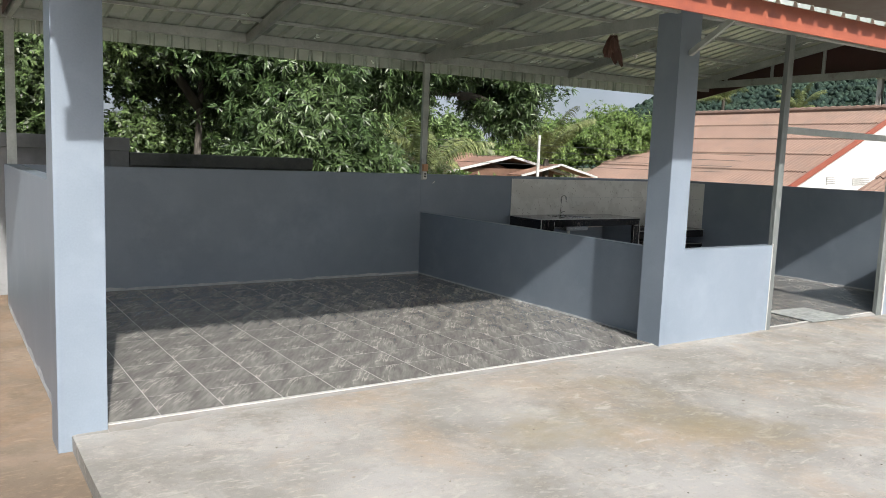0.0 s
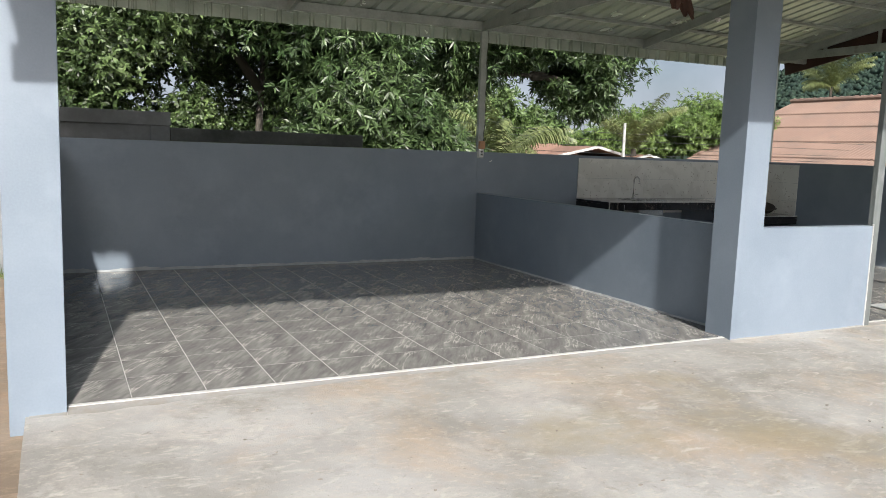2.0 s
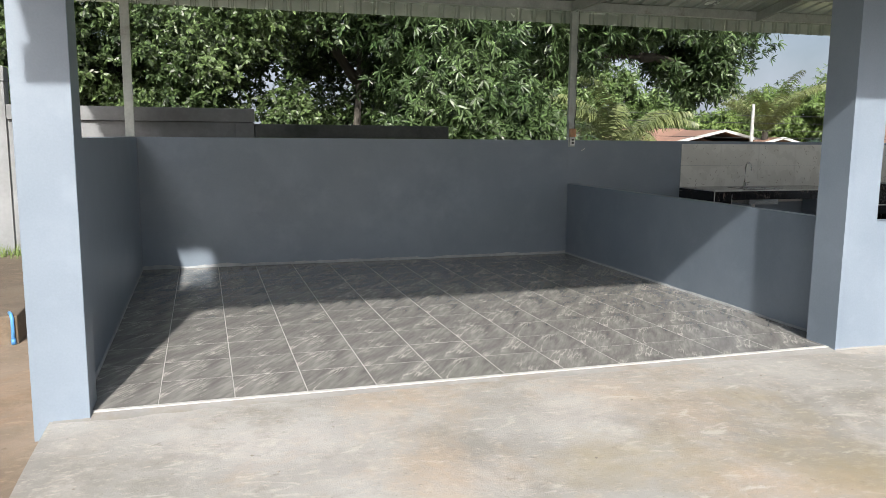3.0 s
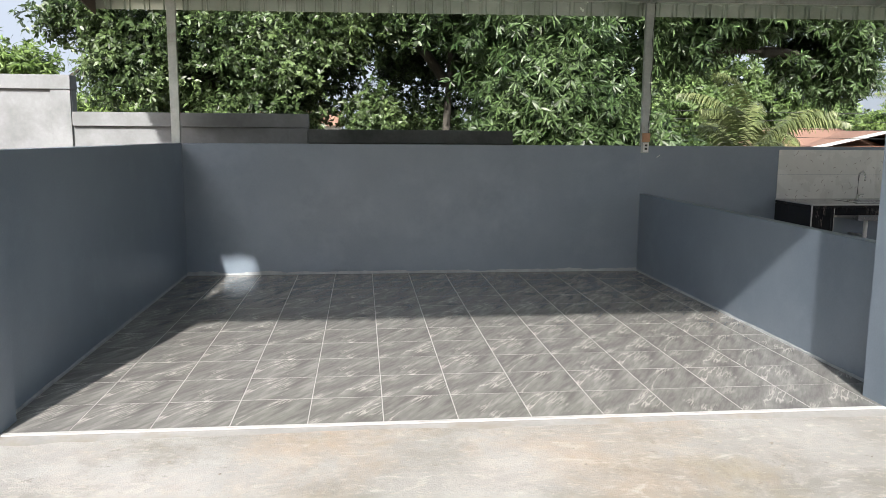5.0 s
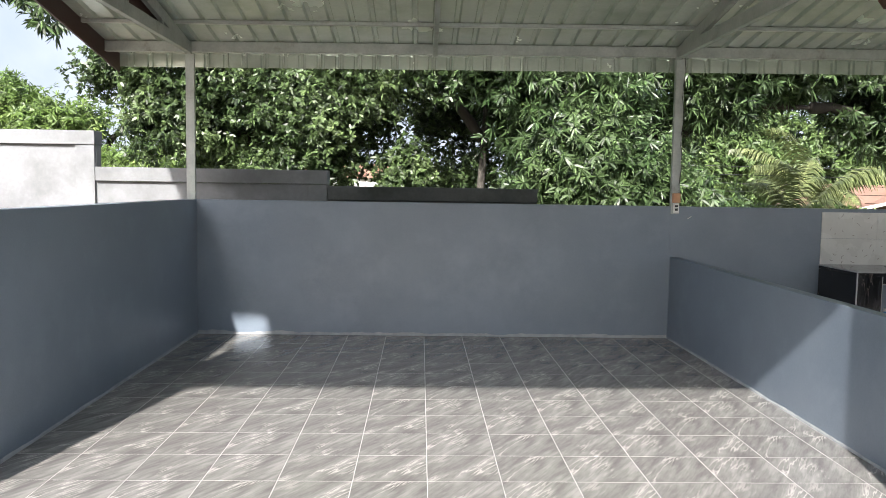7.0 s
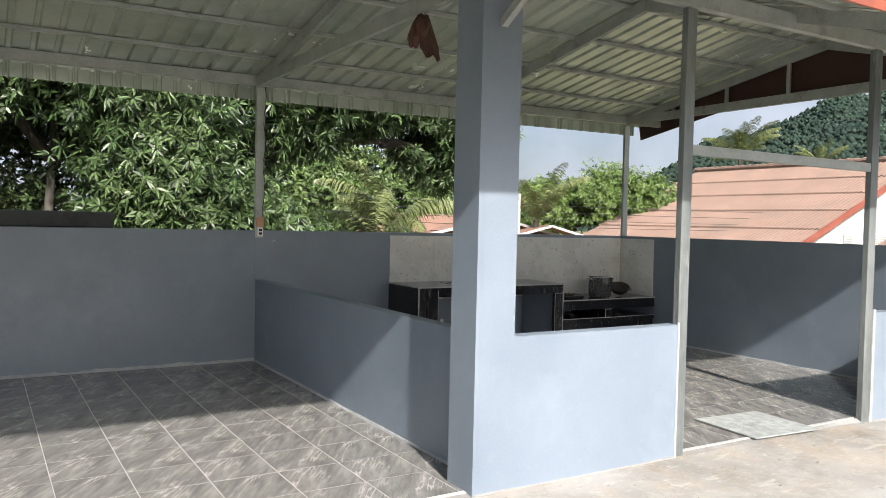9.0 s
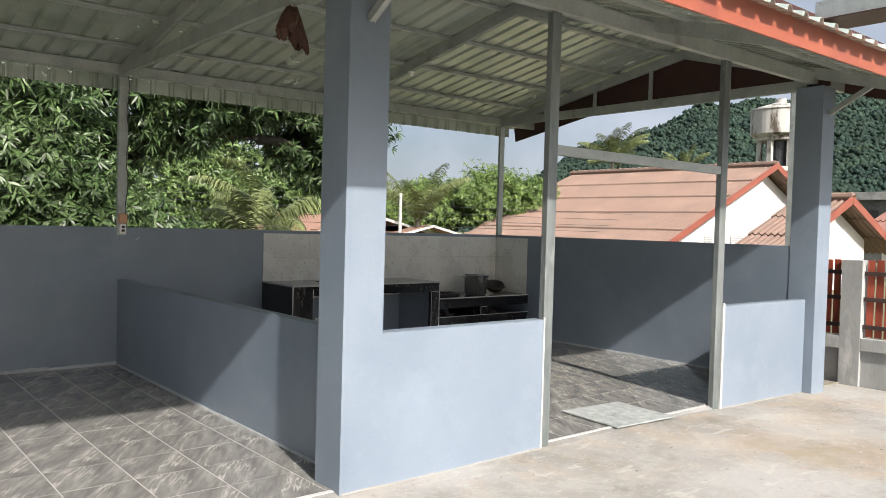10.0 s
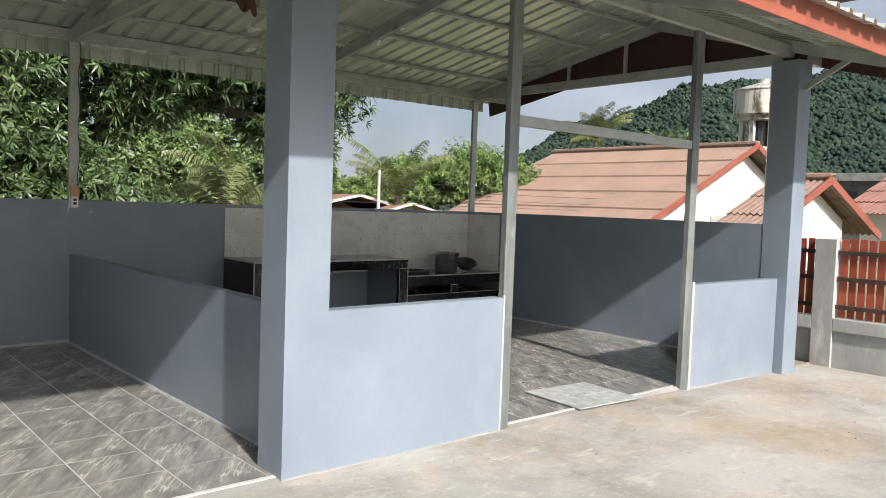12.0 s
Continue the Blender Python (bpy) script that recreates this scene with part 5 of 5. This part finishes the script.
# ---- cement smears along the foot of the walls ----
def smear(name, a, b, seed, hi=0.035, out=(0, -1)):
    """A ragged strip of cement slurry where wall and floor meet."""
    a, b = Vector(a), Vector(b)
    n = int((b - a).length / 0.03)
    bm = bmesh.new()
    rows = []
    for i in range(n + 1):
        p = a.lerp(b, i / n)
        h = 0.002 + hi * max(0.0, 0.5 + 0.9 * noise.noise((i * 0.09, seed, 0)) + 0.4 * noise.noise((i * 0.5, seed, 4)))
        o = Vector((out[0], out[1], 0))
        w = 0.005 + 0.008 * abs(noise.noise((i * 0.3, seed, 9)))
        rows.append([bm.verts.new(p + o * w + Vector((0, 0, 0.0015))), bm.verts.new(p + o * 0.004 + Vector((0, 0, 0.012))), bm.verts.new(p + o * 0.0015 + Vector((0, 0, h + 0.012))), bm.verts.new(p - o * 0.001 + Vector((0, 0, h + 0.013)))])
    for r, s in zip(rows, rows[1:]):
        for k in range(3):
            bm.faces.new((r[k], r[k + 1], s[k + 1], s[k]))
    return tagged(part(name, bm, M_FILLET if "front" in name else M_SMEAR), "ragged pale cement smear at the foot of the wall", "cement smear", kind="structure")


smear("baseboard_north", (XL, YB, 0), (XD - 0.01, YB, 0), 1, 0.032)
smear("baseboard_west", (XL, 4.78, 0), (XL, YB - 0.01, 0), 2, 0.010, (1, 0))
smear("baseboard_middle", (XD - 0.005, 4.78, 0), (XD - 0.005, YB - 0.01, 0), 3, 0.008, (-1, 0))
smear("baseboard_east", (XR, 4.70, 0), (XR, 8.34, 0), 4, 0.012, (-1, 0))
smear("baseboard_front", (5.235, YF - 0.003, -0.022), (6.86, YF - 0.003, -0.022), 5, 0.007)
smear("baseboard_front_2", (9.2, YF - 0.001, -0.043), (10.71, YF - 0.001, -0.080), 6, 0.008)
smear("baseboard_outside", (0.29, 9.0, -0.105), (0.29, 4.78, -0.105), 7, 0.05, (-1, 0))

# loose chips and pebbles on the yard
chips = bmesh.new()
crng = random.Random(8)
for k in range(140):
    x, y, s = crng.uniform(0.4, 11.0), crng.uniform(0.8, 4.3), crng.uniform(0.003, 0.010)
    r = bmesh.ops.create_icosphere(chips, subdivisions=1, radius=s)
    sc = (crng.uniform(0.8, 1.8), crng.uniform(0.6, 1.2), crng.uniform(0.35, 0.7))
    for v in r["verts"]:
        v.co = Vector((v.co.x * sc[0] + x, v.co.y * sc[1] + y, v.co.z * sc[2] + ground_height(x, y) + s * 0.3))
tagged(part("gravel_chips", chips, M_CHIP), "scattered small stone chips on the concrete", "chips", kind="stuff")

# grass along the boundary wall
grng = np.random.default_rng(9)
n = 2600
gx, gy = grng.uniform(-6, 0.2, n), 9.80 - np.abs(grng.normal(0, 0.14, n))
az, ln = grng.uniform(0, 2 * np.pi, n), grng.uniform(0.05, 0.16, n)
b0 = np.stack([gx, gy, np.where(gx < -0.26, 0.105, -0.11)], 1)
sd = np.stack([np.cos(az), np.sin(az), np.zeros(n)], 1) * 0.006
tp = b0 + np.stack([np.cos(az + 1.3) * ln * 0.5, np.sin(az + 1.3) * ln * 0.5, ln], 1)
tagged(linked("grass", quads_mesh("grass", np.stack([b0 - sd, b0 + sd, tp], 1).reshape(-1, 3), M_GRASS, 3)), "short weedy grass along the boundary wall", "grass", kind="stuff")

# raised platform beside the shelter, with a drain pipe
tagged(part("platform", box(-6.5, -0.27, 6.55, 9.826, -0.2, 0.11, 0.012), M_PLATFORM), "raised brown concrete platform beside the shelter", "platform", kind="structure")
pipe = thing("drain_pipe", "bright blue plastic pipe on the platform edge", "pipe", at=(-0.30, 6.532, 0.0))
part("tube", tube([(0, 0, -0.10), (0, 0, 0.09), (-0.01, 0.02, 0.120), (-0.03, 0.07, 0.124)], 0.013, 12), M_BLUE, pipe, smooth=True)
part("collar", lathe([(0.017, -0.10), (0.017, -0.06)], 14), M_BLUE, pipe, smooth=True)

holder = thing("lamp_holder", "small white lamp holder under the rafter", "lamp holder", at=(8.05, 7.68, 3.20))
part("base", lathe([(0.035, 0.0), (0.035, -0.012), (0.022, -0.016), (0.020, -0.045), (0.012, -0.047)], 18), M_WHITEPL, holder, smooth=True)
part("socket_ring", lathe([(0.023, -0.030), (0.024, -0.034), (0.023, -0.038)], 18), M_WHITEPL, holder, smooth=True)


# ---- floor tiles ----
def tile_mesh(w, d, mat):
    bm = box(-w / 2, w / 2, -d / 2, d / 2, -0.006, 0.0)
    top = [e for e in bm.edges if all(v.co.z > -0.001 for v in e.verts)]
    bmesh.ops.bevel(bm, geom=top, offset=0.0015, segments=1, affect='EDGES')
    bmesh.ops.recalc_face_normals(bm, faces=bm.faces)
    me = bpy.data.meshes.new("tile")
    bm.to_mesh(me)
    bm.free()
    me.materials.append(mat)
    return me


def lay_tiles(floor, x0, x1, y0, y1, jx, jy, size, gap, top):
    """Square tiles on a grid through the joint (jx, jy), cut at the walls."""
    meshes = {}
    cut = lambda lo, hi, j: [(max(lo, j + k * size), min(hi, j + (k + 1) * size)) for k in range(math.floor((lo - j) / size), math.ceil((hi - j) / size))]
    for a, b in cut(x0, x1, jx):
        for c, d in cut(y0, y1, jy):
            w, h = round(b - a - gap, 4), round(d - c - gap, 4)
            if w < 0.01 or h < 0.01:
                continue
            if (w, h) not in meshes:
                meshes[(w, h)] = tile_mesh(w, h, M_TILE)
            ob = linked("tile", meshes[(w, h)], floor)
            ob.location = ((a + b) / 2, (c + d) / 2, top + random.uniform(-0.0006, 0.0006))


lay_tiles(bpy.data.objects["floor_1"], XL + 0.004, XD - 0.01, 4.589, YB - 0.004, 2.397, 4.589, 0.4, 0.0045, 0.0)
lay_tiles(bpy.data.objects["floor_2"], XD + 0.092, XR - 0.006, 4.589, YB - 0.004, 5.6, 4.589, 0.4, 0.0045, 0.0)
